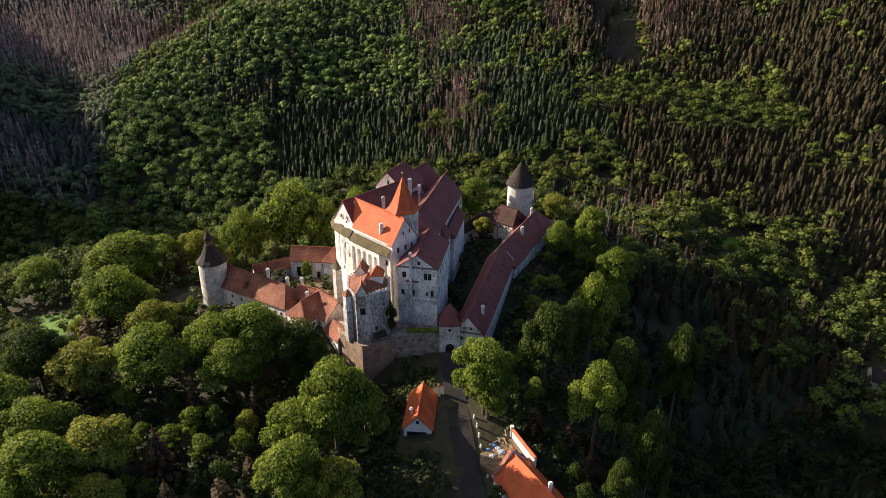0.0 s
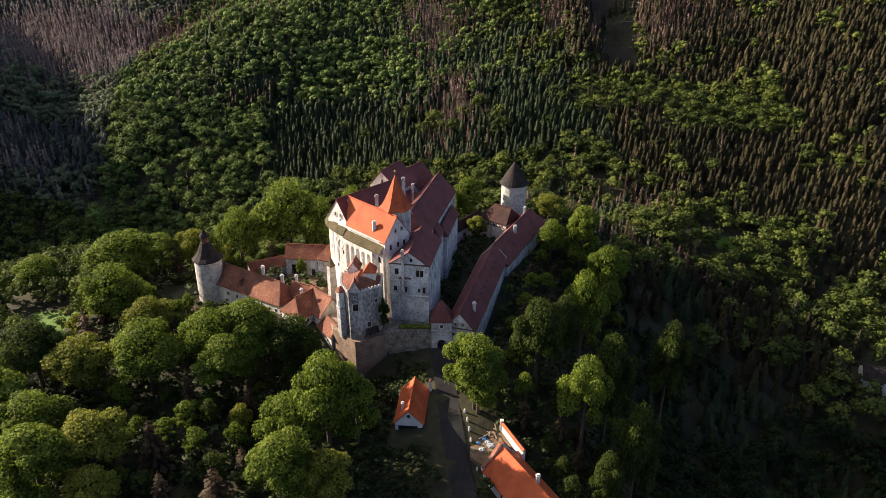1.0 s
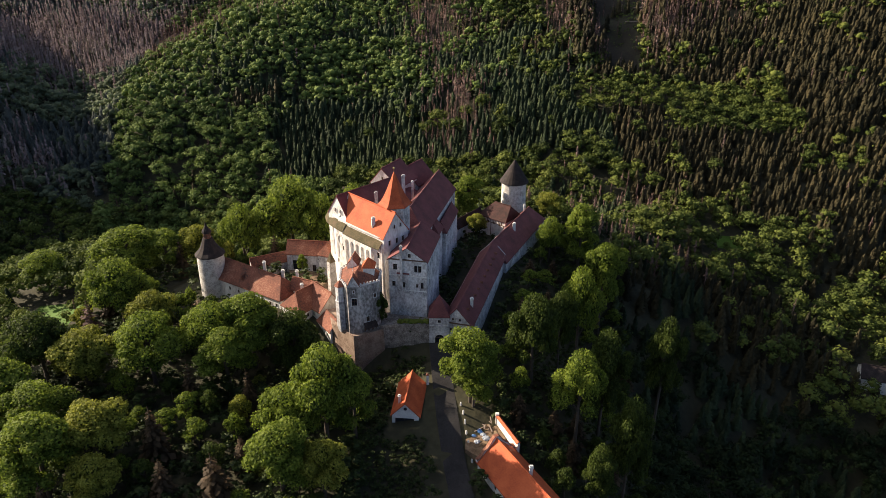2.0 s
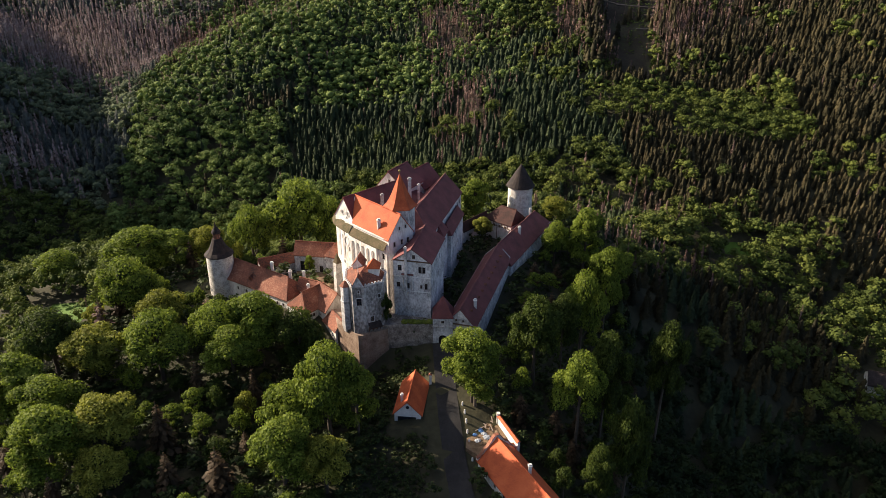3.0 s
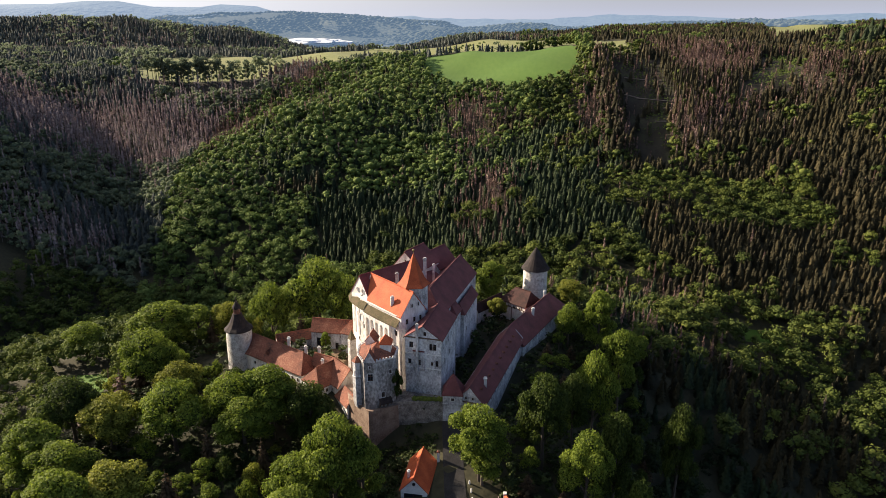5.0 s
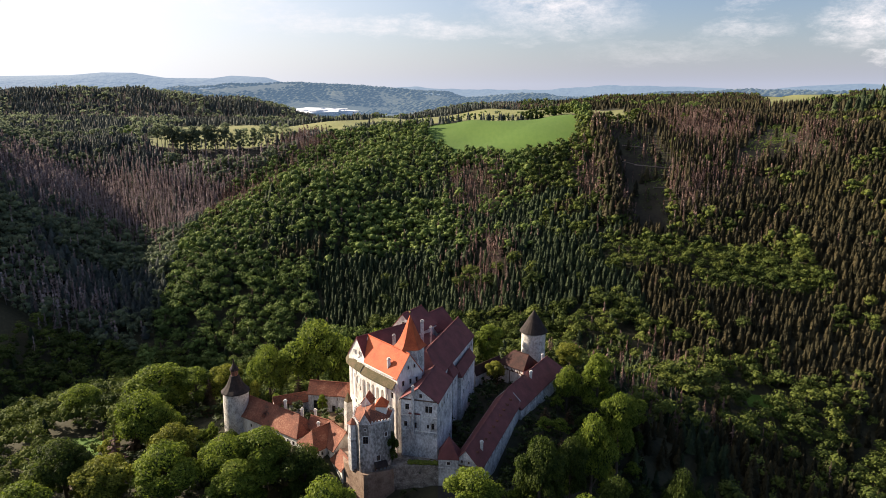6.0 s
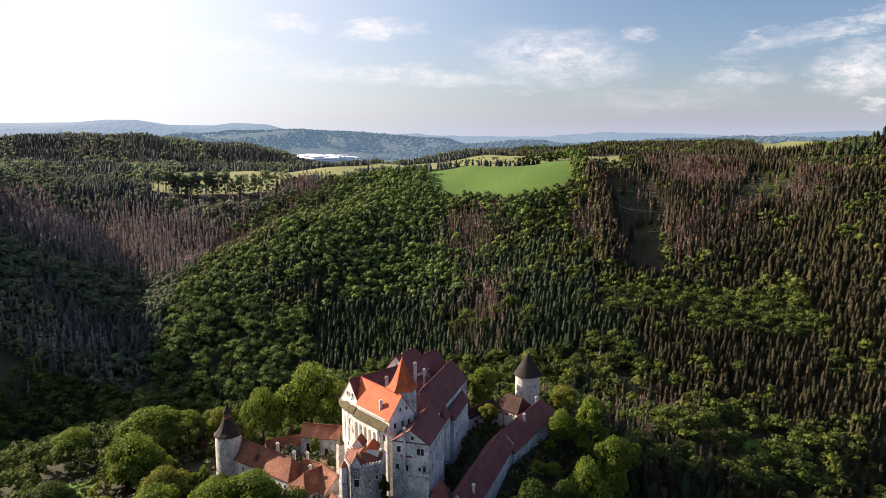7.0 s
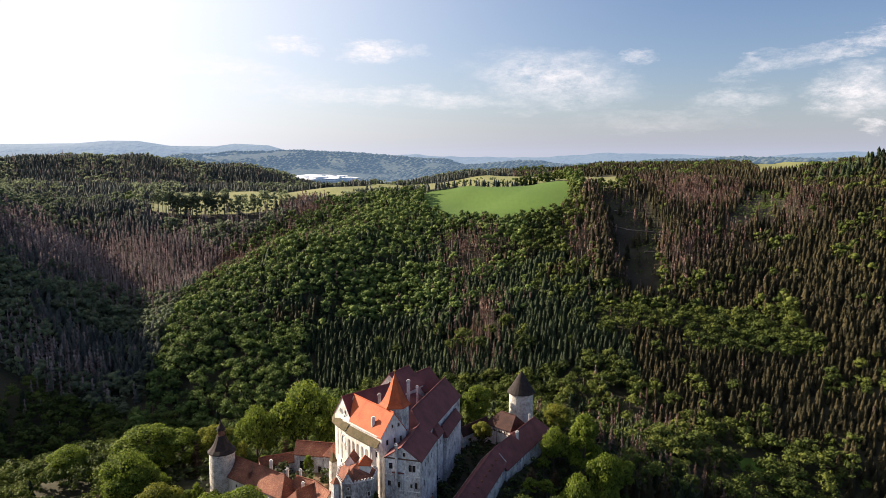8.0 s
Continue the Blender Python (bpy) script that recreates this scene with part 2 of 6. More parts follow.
M["floor"] = material("forest_floor", [(0.026, 0.026, 0.014), (0.046, 0.043, 0.023), (0.075, 0.066, 0.034)], 0.95, 0.02, 0.5, 0.5, wide=0.4)
M["meadow"] = material("pale_meadow", [(0.13, 0.145, 0.050), (0.19, 0.195, 0.072), (0.25, 0.235, 0.10)], 0.95, 0.012, 0.2, 0.2, wide=0.2)
M["crop"] = material("green_crop_field", [(0.055, 0.112, 0.013), (0.072, 0.136, 0.017), (0.09, 0.152, 0.022)], 0.9, 0.01, 0.3, 0.2, stretch=(1, 0.3, 1), wide=0.2)
M["clearcut"] = material("clear_cut_slope", [(0.018, 0.014, 0.011), (0.036, 0.029, 0.019), (0.050, 0.058, 0.022)], 0.95, 0.05, 0.6, 0.6, wide=0.4)
M["far_hill"] = material("hazed_wooded_hills", [(0.010, 0.016, 0.014), (0.020, 0.030, 0.022), (0.10, 0.10, 0.055)], 0.95, 0.005, 0.06, 0.8, wide=6.0, amount=0.6)
M["farther_hill"] = material("hazed_farthest_hills", [(0.022, 0.032, 0.034), (0.04, 0.055, 0.055), (0.08, 0.09, 0.07)], 0.95, 0.004, 0.03, 0.8, wide=12.0)
# bluish emission stands in for the haze of the air before far hills
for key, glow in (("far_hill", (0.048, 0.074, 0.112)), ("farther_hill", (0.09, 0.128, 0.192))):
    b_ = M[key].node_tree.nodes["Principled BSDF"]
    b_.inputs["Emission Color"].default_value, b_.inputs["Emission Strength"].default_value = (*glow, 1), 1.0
M["fog"] = material("valley_fog", [(0.80, 0.83, 0.88), (0.92, 0.93, 0.95)], 1.0, 0.01, 0.05, 0.2, wide=4.0)


# ---- building helpers ----
def thing(name, at, label, category, group="", kind=""):
    ob = new(name)
    ob.location = at
    return tagged(ob, label, category, group, kind)


def part(name, bm, mat, parent, label=""):
    """Links a bmesh or mesh, given in world coordinates, as one object under parent."""
    if isinstance(bm, bmesh.types.BMesh):
        me = bpy.data.meshes.new(name)
        bm.to_mesh(me)
        bm.free()
    else:
        me = bm
    me.materials.append(mat)
    ob = new(name, me)
    if parent:
        ob.parent = parent
        if parent.parent is None:
            ob.matrix_parent_inverse = Matrix.Translation(-parent.location)
    return tagged(ob, label)


def mesh_of(name, verts, faces, smooth=False):
    me = bpy.data.meshes.new(name)
    me.from_pydata([tuple(v) for v in verts], [], faces)
    me.update()
    if smooth:
        me.shade_smooth()
    return me


def box(bm, c, size, turn=0.0):
    m = Matrix.Translation(c) @ Matrix.Rotation(turn, 4, "Z") @ Matrix.Diagonal((*size, 1))
    bmesh.ops.create_cube(bm, size=1.0, matrix=m)
    return bm


def prism(poly, z0, z1, taper=1.0):
    """A closed block over a plan polygon (anticlockwise); taper shrinks the top about the middle."""
    n = len(poly)
    cx, cy = sum(p[0] for p in poly) / n, sum(p[1] for p in poly) / n
    verts = [(x, y, z0) for x, y in poly] + [(cx + (x - cx) * taper, cy + (y - cy) * taper, z1) for x, y in poly]
    faces = [tuple(range(n - 1, -1, -1)), tuple(range(n, 2 * n))] + [(i, (i + 1) % n, n + (i + 1) % n, n + i) for i in range(n)]
    return mesh_of("block", verts, faces)


def sheet(verts, faces, thick):
    """A slab: the given upper faces, the same lowered by thick, and the edges between."""
    n = len(verts)
    out = list(faces) + [tuple(i + n for i in reversed(f)) for f in faces]
    edges = {}
    for f in faces:
        for i in range(len(f)):
            a, b = f[i], f[(i + 1) % len(f)]
            if (b, a) in edges:
                edges.pop((b, a))
            else:
                edges[(a, b)] = 1
    out += [(a, a + n, b + n, b) for a, b in edges]
    return mesh_of("slab", [tuple(v) for v in verts] + [(x, y, z - thick) for x, y, z in verts], out)


def revolve(cx, cy, rings, sides, turn=0.0, smooth=False):
    """A round or many-sided body from rings (radius, z); a radius of 0 closes it."""
    verts, faces, rows = [], [], []
    for r, z in rings:
        if r <= 0:
            rows.append([len(verts)])
            verts.append((cx, cy, z))
        else:
            rows.append(list(range(len(verts), len(verts) + sides)))
            verts += [(cx + r * math.cos(turn + math.tau * k / sides), cy + r * math.sin(turn + math.tau * k / sides), z) for k in range(sides)]
    for lo, hi in zip(rows, rows[1:]):
        for k in range(sides):
            j = (k + 1) % sides
            if len(lo) == 1:
                faces.append((lo[0], hi[j], hi[k]))
            elif len(hi) == 1:
                faces.append((lo[k], lo[j], hi[0]))
            else:
                faces.append((lo[k], lo[j], hi[j], hi[k]))
    if len(rows[0]) > 1:
        faces.append(tuple(reversed(rows[0])))
    if len(rows[-1]) > 1:
        faces.append(tuple(rows[-1]))
    return mesh_of("turned", verts, faces, smooth)


def panel(parent, a, b, z0, z1, holes, mat, thick=0.6, trim="white", name="wall"):
    """One wall from a to b (outside on the right), with true openings (s, z, width, height); each gets a window."""
    a, b = Vector((*a, 0)), Vector((*b, 0))
    length = (b - a).length
    d = (b - a) / length
    out = Vector((d.y, -d.x, 0))
    holes = [h for h in holes if h[0] - h[2] / 2 > 0.3 and h[0] + h[2] / 2 < length - 0.3 and h[1] > z0 and h[1] + h[3] < z1]
    ss = sorted({0.0, length} | {h[0] - h[2] / 2 for h in holes} | {h[0] + h[2] / 2 for h in holes})
    zs = sorted({z0, z1} | {h[1] for h in holes} | {h[1] + h[3] for h in holes})
    verts, faces, index = [], [], {}

    def v(s, z, depth):
        key = (round(s, 4), round(z, 4), depth)
        if key not in index:
            index[key] = len(verts)
            q = min(max(s, thick), length - thick) if depth else s
            p = a + d * q - out * (thick if depth else 0)
            verts.append((p.x, p.y, z))
        return index[key]

    def hollow(s, z):
        return any(abs(s - h[0]) < h[2] / 2 and h[1] < z < h[1] + h[3] for h in holes)

    for s0, s1 in zip(ss, ss[1:]):
        for y0, y1 in zip(zs, zs[1:]):
            if hollow((s0 + s1) / 2, (y0 + y1) / 2):
                continue
            faces.append((v(s0, y0, 0), v(s1, y0, 0), v(s1, y1, 0), v(s0, y1, 0)))
            faces.append((v(s0, y1, 1), v(s1, y1, 1), v(s1, y0, 1), v(s0, y0, 1)))
    for s, z, w, h in [(x[0], x[1], x[2], x[3]) for x in holes]:
        c = [(s - w / 2, z), (s + w / 2, z), (s + w / 2, z + h), (s - w / 2, z + h)]
        for (p, q), (r, t) in zip(c, c[1:] + c[:1]):
            faces.append((v(r, t, 0), v(p, q, 0), v(p, q, 1), v(r, t, 1)))
    for s in (0.0, length):
        faces.append((v(s, z0, 0), v(s, z1, 0), v(s, z1, 1), v(s, z0, 1)))
    for z in (z0, z1):
        faces.append((v(0.0, z, 0), v(length, z, 0), v(length, z, 1), v(0.0, z, 1)))
    wall = part(name, mesh_of(name, verts, faces), mat, parent)
    for h in holes:
        window(parent, a + d * h[0], d, out, h[1], h[2], h[3], trim)
    return wall


def window(parent, at, d, out, z, w, h, trim="white", bars=True):
    """A window in its opening: stone surround, timber frame with a cross, dark pane set back."""
    turn = math.atan2(d.y, d.x)
    bm = bmesh.new()
    for s, zz, ww, hh in ((-w / 2 - 0.07, h / 2, 0.14, h + 0.28), (w / 2 + 0.07, h / 2, 0.14, h + 0.28), (0, -0.07, w, 0.14), (0, h + 0.07, w, 0.14)):
        p = at + d * s + out * 0.0
        box(bm, (p.x, p.y, z + zz), (ww, 0.12, hh), turn)
    surround = part("window", bm, M[trim], parent)
    bm = bmesh.new()
    inner = at - out * 0.22
    for s, zz, ww, hh in ((-w / 2 + 0.05, h / 2, 0.10, h), (w / 2 - 0.05, h / 2, 0.10, h), (0, h / 2, 0.08, h), (0, h * 0.62, w, 0.08), (0, 0.05, w, 0.1), (0, h - 0.05, w, 0.1)):
        p = inner + d * s
        box(bm, (p.x, p.y, z + zz), (ww, 0.09, hh), turn)
    part("frame", bm, M["timber"], surround)
    bm = bmesh.new()
    p = at - out * 0.30
    box(bm, (p.x, p.y, z + h / 2), (w + 0.04, 0.05, h + 0.04), turn)
    part("pane", bm, M["pane"], surround)
    return surround


def roof_mesh(a, b, hl, hr, zr, ze, over=0.45, hip_a=0.0, hip_b=0.0, zr_b=None, thick=0.28, valley=0.0):
    """A pitched roof over the ridge line a-b, halves hl (left) and hr (right) wide, hipped ends where a length is given."""
    a, b = Vector(a), Vector(b)
    d = (b - a).normalized()
    left = Vector((-d.y, d.x))
    zb = zr if zr_b is None else zr_b
    zl = ze - (zr - ze) / hl * over
    zrr = ze - (zr - ze) / hr * over
    ea, eb = a - d * (over * (1 if hip_a else 0.55)), b + d * (over * (1 if hip_b else 0.55))
    ra = a + d * hip_a if hip_a else ea
    rb = b - d * hip_b if hip_b else eb
    verts = [(*ra, zr), (*rb, zb), (*(ea + left * (hl + over)), zl), (*(eb + left * (hl + over)), zl), (*(ea - left * (hr + over)), zrr), (*(eb - left * (hr + over)), zrr)]
    for k in (2, 4):
        verts[k] = (verts[k][0] + d.x * valley, verts[k][1] + d.y * valley, verts[k][2])
    faces = [(0, 4, 5, 1), (1, 3, 2, 0)]
    if hip_a:
        faces.append((0, 2, 4))
    if hip_b:
        faces.append((1, 5, 3))
    return sheet(verts, faces, thick), verts


def ridge_cap(p, q, mat, parent):
    p, q = Vector(p), Vector(q)
    d = q - p
    bm = bmesh.new()
    m = Matrix.Translation((p + q) / 2 + Vector((0, 0, 0.06))) @ d.to_track_quat("X", "Z").to_matrix().to_4x4()
    bmesh.ops.create_cone(bm, cap_ends=True, segments=8, radius1=0.2, radius2=0.2, depth=d.length, matrix=m @ Matrix.Rotation(radians(90), 4, "Y"))
    return part("ridge_tiles", bm, mat, parent)


def wing(name, label, category, a, b, hl, hr, z0, ze, zr, wall="plaster", roof="tile_shade_red", holes=None, hip_a=0.0, hip_b=0.0, zr_b=None, over=0.45,
         gable_holes=None, kind="", sides=(0, 1, 2, 3), trim="white", valley=0.0):
    """A range with a pitched roof. Sides: 0 right of a-b, 1 at b, 2 left, 3 at a."""
    holes, gable_holes = holes or {}, gable_holes or {}
    a, b = Vector(a), Vector(b)
    d = (b - a).normalized()
    left = Vector((-d.y, d.x))
    mid = (a + b) / 2
    root = thing(name, (mid.x, mid.y, z0), label, category, kind=kind)
    c = [a - left * hr, b - left * hr, b + left * hl, a + left * hl]
    for k in sides:
        panel(root, c[k], c[(k + 1) % 4], z0, ze, holes.get(k, []), M[wall], trim=trim)
    for k, hip, at, zt in ((1, hip_b, b, zr_b or zr), (3, hip_a, a, zr)):
        if not hip:
            p, q = Vector(c[k]), Vector(c[(k + 1) % 4])
            dd = (q - p).normalized()
            out = Vector((dd.y, -dd.x))
            verts = [(*p, ze), (*q, ze), (*at, zt - 0.02)]
            verts += [(v[0] - out.x * 0.5, v[1] - out.y * 0.5, v[2]) for v in verts]
            part("gable", mesh_of("gable", verts, [(0, 1, 2), (5, 4, 3), (0, 3, 4, 1), (1, 4, 5, 2), (2, 5, 3, 0)]), M[wall], root)
            for s, z, w, h in gable_holes.get(k, []):
                at3 = Vector((p.x + dd.x * s, p.y + dd.y * s, 0)) + Vector((out.x, out.y, 0)) * 0.32
                window(root, at3, Vector((dd.x, dd.y, 0)), Vector((out.x, out.y, 0)), z, w, h, trim)
    me, verts = roof_mesh(a, b, hl, hr, zr, ze, over, hip_a, hip_b, zr_b, valley=valley)
    part("roof", me, M[roof], root)
    ridge_cap(verts[0], verts[1], M[roof], root)
    return root


def chimney(parent, x, y, z0, z1, w=0.9, mat="white", turn=0.0):
    bm = bmesh.new()
    box(bm, (x, y, (z0 + z1) / 2), (w, w * 0.75, z1 - z0), turn)
    box(bm, (x, y, z1 - 0.12), (w + 0.22, w * 0.75 + 0.22, 0.2), turn)
    box(bm, (x, y, z1 + 0.18), (w * 0.8, w * 0.55, 0.4), turn)
    return part("chimney", bm, M[mat], parent)


# ---- the land ----
def ridge_field(x, y, pts, slope, reach):
    """Height of a ridge that follows pts (x, y, z, half width of its crest) and falls away on both sides, steeper past its reach."""
    best = np.full(np.shape(x), -1e4)
    for (ax, ay, az, aw), (bx, by, bz, bw) in zip(pts, pts[1:]):
        dx, dy = bx - ax, by - ay
        t = np.clip(((x - ax) * dx + (y - ay) * dy) / (dx * dx + dy * dy), 0, 1)
        far = np.hypot(x - ax - t * dx, y - ay - t * dy) - (aw + t * (bw - aw))
        run = np.where(far > 0, np.sqrt(far * far + 36) - 6, 0)
        best = np.maximum(best, az + t * (bz - az) - slope * run - max(0.0, 0.55 - slope) * np.maximum(run - reach, 0))
    return best


def polar(degrees_right, far, z, w):
    """A crest point seen from the camera's last place, by bearing and distance."""
    return (18 + far * math.sin(radians(degrees_right)), -188 + far * math.cos(radians(degrees_right)), z, w)


RIDGES = [
    ([(6, -260, -45, 20), (8, -100, -24, 14), (7, -45, -11.5, 9), (2, -15, -5.2, 8), (-3, 4, -1.5, 9), (-18, 24, 1, 15), (5, 55, 0.5, 13),
      (22, 80, -2, 9), (30, 97, -5, 8), (55, 115, -19, 7), (90, 150, -34, 8), (130, 190, -54, 8), (170, 230, -68, 8)], 0.50),
    ([(-18, 24, 1, 12), (-45, 30, 1, 10), (-75, 36, -5, 8), (-130, 45, -17, 20), (-210, 85, -50, 10)], 0.5),
    ([(-30, -160, -30, 30), (-45, -90, -14, 22), (-50, -45, -7, 24), (-75, -15, -5, 24), (-100, 20, -10, 22), (-145, 35, -16, 20)], 0.45),
    ([(-150, 690, 50, 20), (-75, 655, 60, 15), (0, 645, 70, 15), (90, 618, 77, 20), (155, 628, 76, 20), (260, 650, 78, 30)], 0.265),
    ([(-115, 530, 38, 8), (-40, 480, 34, 8), (20, 465, 35, 8), (90, 470, 38, 8), (130, 480, 44, 6), (200, 520, 60, 20), (260, 510, 62, 30), (350, 500, 70, 50), (480, 600, 98, 50), (700, 660, 112, 60), (1100, 900, 105, 200)], 0.42),
    # western ridge, crest out of view, added to throw the side valley into shade
    ([(-980, 60, 135, 60), (-680, 130, 120, 20), (-480, 205, 76, 14), (-445, 290, 68, 12), (-475, 400, 64, 12), (-545, 520, 66, 20)], 0.60),
    ([(-70, 530, 42, 20), (-150, 430, 27, 18), (-205, 335, -10, 14), (-235, 265, -48, 10)], 0.45),
    ([(-950, 560, 75, 60), (-560, 740, 62, 40), (-400, 790, 58, 50), (-300, 800, 56, 50), (-150, 870, 55, 60)], 0.12),
    ([(-540, 600, 46, 10), (-420, 590, 38, 10), (-330, 584, 34, 10), (-230, 610, 36, 10), (-150, 650, 42, 10)], 0.34),
    ([(150, 625, 74, 60), (330, 680, 86, 80), (600, 800, 92, 100)], 0.3),
    ([(-150, 760, 63, 50), (60, 730, 71, 60), (110, 970, 75, 120), (400, 1100, 84, 200), (900, 1300, 92, 300), (1800, 1700, 92, 300)], 0.16),
    ([(-1100, 800, 90, 120), (-850, 920, 98, 60), (-677, 1050, 101, 50), (-500, 1130, 82, 40), (-350, 1180, 40, 30)], 0.30),
    ([polar(-24, 3000, 96, 60), polar(-20.5, 3000, 112, 60), polar(-16, 3000, 116, 60), polar(-12, 3000, 104, 60), polar(-6, 3000, 82, 80), polar(-2, 3000, 36, 60)], 0.32),
    ([polar(-48, 4100, 150, 90), polar(-38, 4200, 166, 60), polar(-34.5, 4200, 148, 60), polar(-31.5, 4200, 176, 60), polar(-27, 4200, 168, 60), polar(-23, 4200, 146, 60), polar(-20, 4250, 152, 60), polar(-17.5, 4300, 152, 50), polar(-14.5, 4300, 122, 60), polar(-11, 4300, 106, 60), polar(-7, 4300, 96, 90)], 0.3),
    ([polar(-8, 4500, 86, 90), polar(-2, 4500, 98, 60), polar(3, 4500, 94, 60), polar(7, 4500, 108, 60), polar(14, 4400, 96, 100), polar(22, 4400, 104, 100), polar(30, 4400, 102, 100), polar(45, 4300, 100, 100)], 0.25),
    ([polar(-3, 2500, 60, 60), polar(2, 2500, 84, 60), polar(6, 2400, 72, 60), polar(20, 2400, 88, 100), polar(40, 2300, 90, 100)], 0.2),
]


def relief(x, y):
    """Ground height in metres; works on arrays."""
    x, y = np.asarray(x, float), np.asarray(y, float)
    far = np.clip((np.hypot(x, y + 188) - 1250) / 700, 0, 1)
    side = np.clip((x + 600) / 1500, 0, 1)
    z = -66 + (75 + 40 * side) * far * far * (3 - 2 * far)
    for pts, slope in RIDGES:
        r = ridge_field(x, y, pts, slope, 150 if slope < 0.28 else 400)
        hi, lo = np.maximum(z, r), np.minimum(z, r)
        z = hi + 5 * np.log1p(np.exp(np.clip((lo - hi) / 5, -30, 0))) * np.exp(-np.clip(np.hypot(x + 10, y - 30) / 60 - 1.4, -1.4, 0) ** 2 * 3)
    for hx_, hy_, hr_, hd_ in HOLLOWS:
        z = z - hd_ * np.exp(-((x - hx_) ** 2 + (y - hy_) ** 2) / hr_ ** 2)
    flank = np.clip((x - 32) / 50, 0, 1) * np.clip((205 - x) / 60, 0, 1) * np.clip((75 - y) / 45, 0, 1)
    z = z - 30 * flank
    wobble = np.clip((np.hypot(x + 15, y - 25) - 110) / 120, 0, 1)
    z = z + wobble * (2.2 * np.sin(x / 37 + 0.6 * np.sin(y / 51)) * np.sin(y / 43 + 1.1) + 1.2 * np.sin(x / 17 + y / 23))
    z = z + far * 9 * np.sin(x / 190 + np.sin(y / 260)) * np.sin(y / 230 + 0.7)
    return z


def height(x, y):
    return float(relief(x, y))


def inside(x, y, poly):
    x, y = np.asarray(x, float), np.asarray(y, float)
    hit = np.zeros(x.shape, bool)
    for (ax, ay), (bx, by) in zip(poly, poly[1:] + poly[:1]):
        cross = (ay > y) != (by > y)
        hit ^= cross & (x < (bx - ax) * (y - ay) / (by - ay + 1e-9) + ax)
    return hit


CROP = [(-68, 565), (-30, 503), (20, 482), (80, 490), (94, 560), (92, 616), (0, 646), (-72, 655)]
PASTURE = [(106, 562), (152, 562), (158, 690), (99, 690)]
UPLAND = [(-200, 705), (-72, 664), (0, 655), (90, 640), (160, 695), (235, 705), (250, 900), (-130, 925)]
MEADOW = [(-440, 640), (-405, 598), (-330, 591), (-230, 618), (-150, 690), (-150, 800), (-300, 790), (-400, 740)]
FAR_FIELD = [(352, 760), (430, 760), (760, 1420), (560, 1420)]
CLEARING = [(-140, 42), (-124, 38), (-113, 10), (-127, 10)]
TRACK = [(134, 170), (163, 161), (158, 152), (132, 159)]
GLADE = [(272, 570), (330, 620), (300, 520), (282, 480), (258, 446), (226, 438), (218, 453), (234, 481), (252, 513)]
CUT = [(118, 540), (176, 550), (166, 456), (148, 398), (139, 340), (112, 336), (114, 405), (114, 454), (120, 504)]
CUT_LEFT = [(-390, 596), (-360, 556), (-250, 552), (-205, 596), (-230, 612), (-330, 586)]
HOLLOWS = ((315, 640, 80, 20.0), (128, 470, 20, 7.0), (130, 430, 19, 8.0), (130, 390, 19, 8.0), (127, 352, 18, 6.0), (-25, -11, 13, 7.0), (-13, -7, 9, 3.5), (-40, -2, 10, 3.0), (-28, -3, 6, 2.0))


def steps(lo, hi, core_lo, core_hi, fine):
    out, v, d = [], core_lo, fine
    while v < core_hi:
        out.append(v)
        v += fine
    while v < hi:
        out.append(v)
        d *= 1.12
        v += d
    out.append(hi)
    v, d = core_lo, fine
    while v > lo:
        d *= 1.12
        v -= d
        out.insert(0, max(v, lo))
    return np.array(out)


gx, gy = steps(-4800, 4800, -560, 560, 5.0), steps(-900, 4700, -180, 760, 5.0)
GX, GY = np.meshgrid(gx, gy)
GZ = relief(GX, GY)
nx, ny = len(gx), len(gy)
ground_me = bpy.data.meshes.new("ground")
ground_me.vertices.add(nx * ny)
ground_me.vertices.foreach_set("co", np.stack([GX, GY, GZ], -1).astype(np.float32).ravel())
ii = (np.arange(ny - 1)[:, None] * nx + np.arange(nx - 1)[None, :]).ravel()
quads = np.stack([ii, ii + 1, ii + nx + 1, ii + nx], -1)
ground_me.loops.add(quads.size)
ground_me.loops.foreach_set("vertex_index", quads.ravel().astype(np.int32))
ground_me.polygons.add(len(quads))
ground_me.polygons.foreach_set("loop_start", np.arange(0, quads.size, 4, dtype=np.int32))
mx, my = GX.ravel()[quads].mean(1), GY.ravel()[quads].mean(1)
slot = np.zeros(len(quads), np.int32)
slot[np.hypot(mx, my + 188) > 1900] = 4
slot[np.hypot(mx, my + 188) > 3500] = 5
slot[inside(mx, my, MEADOW) | inside(mx, my, UPLAND)] = 1
slot[inside(mx, my, PASTURE) | inside(mx, my, FAR_FIELD)] = 1
slot[inside(mx, my, CROP) | inside(mx, my, CLEARING) | inside(mx, my, TRACK)] = 2
slot[inside(mx, my, CUT) | inside(mx, my, CUT_LEFT) | inside(mx, my, GLADE)] = 3
ground_me.polygons.foreach_set("material_index", slot)
ground_me.update(calc_edges=True)
ground_me.shade_smooth()
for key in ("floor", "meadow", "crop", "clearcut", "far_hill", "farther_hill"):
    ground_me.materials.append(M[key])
tagged(new("ground", ground_me), "wooded hills with a deep valley, fields and clearings", "ground", kind="structure")

# road up to the gate
ROAD = [(-0.2, 1.6), (0.3, -5), (1.0, -12), (2.4, -26), (4.6, -41), (8.0, -60), (12, -85), (18, -130)]


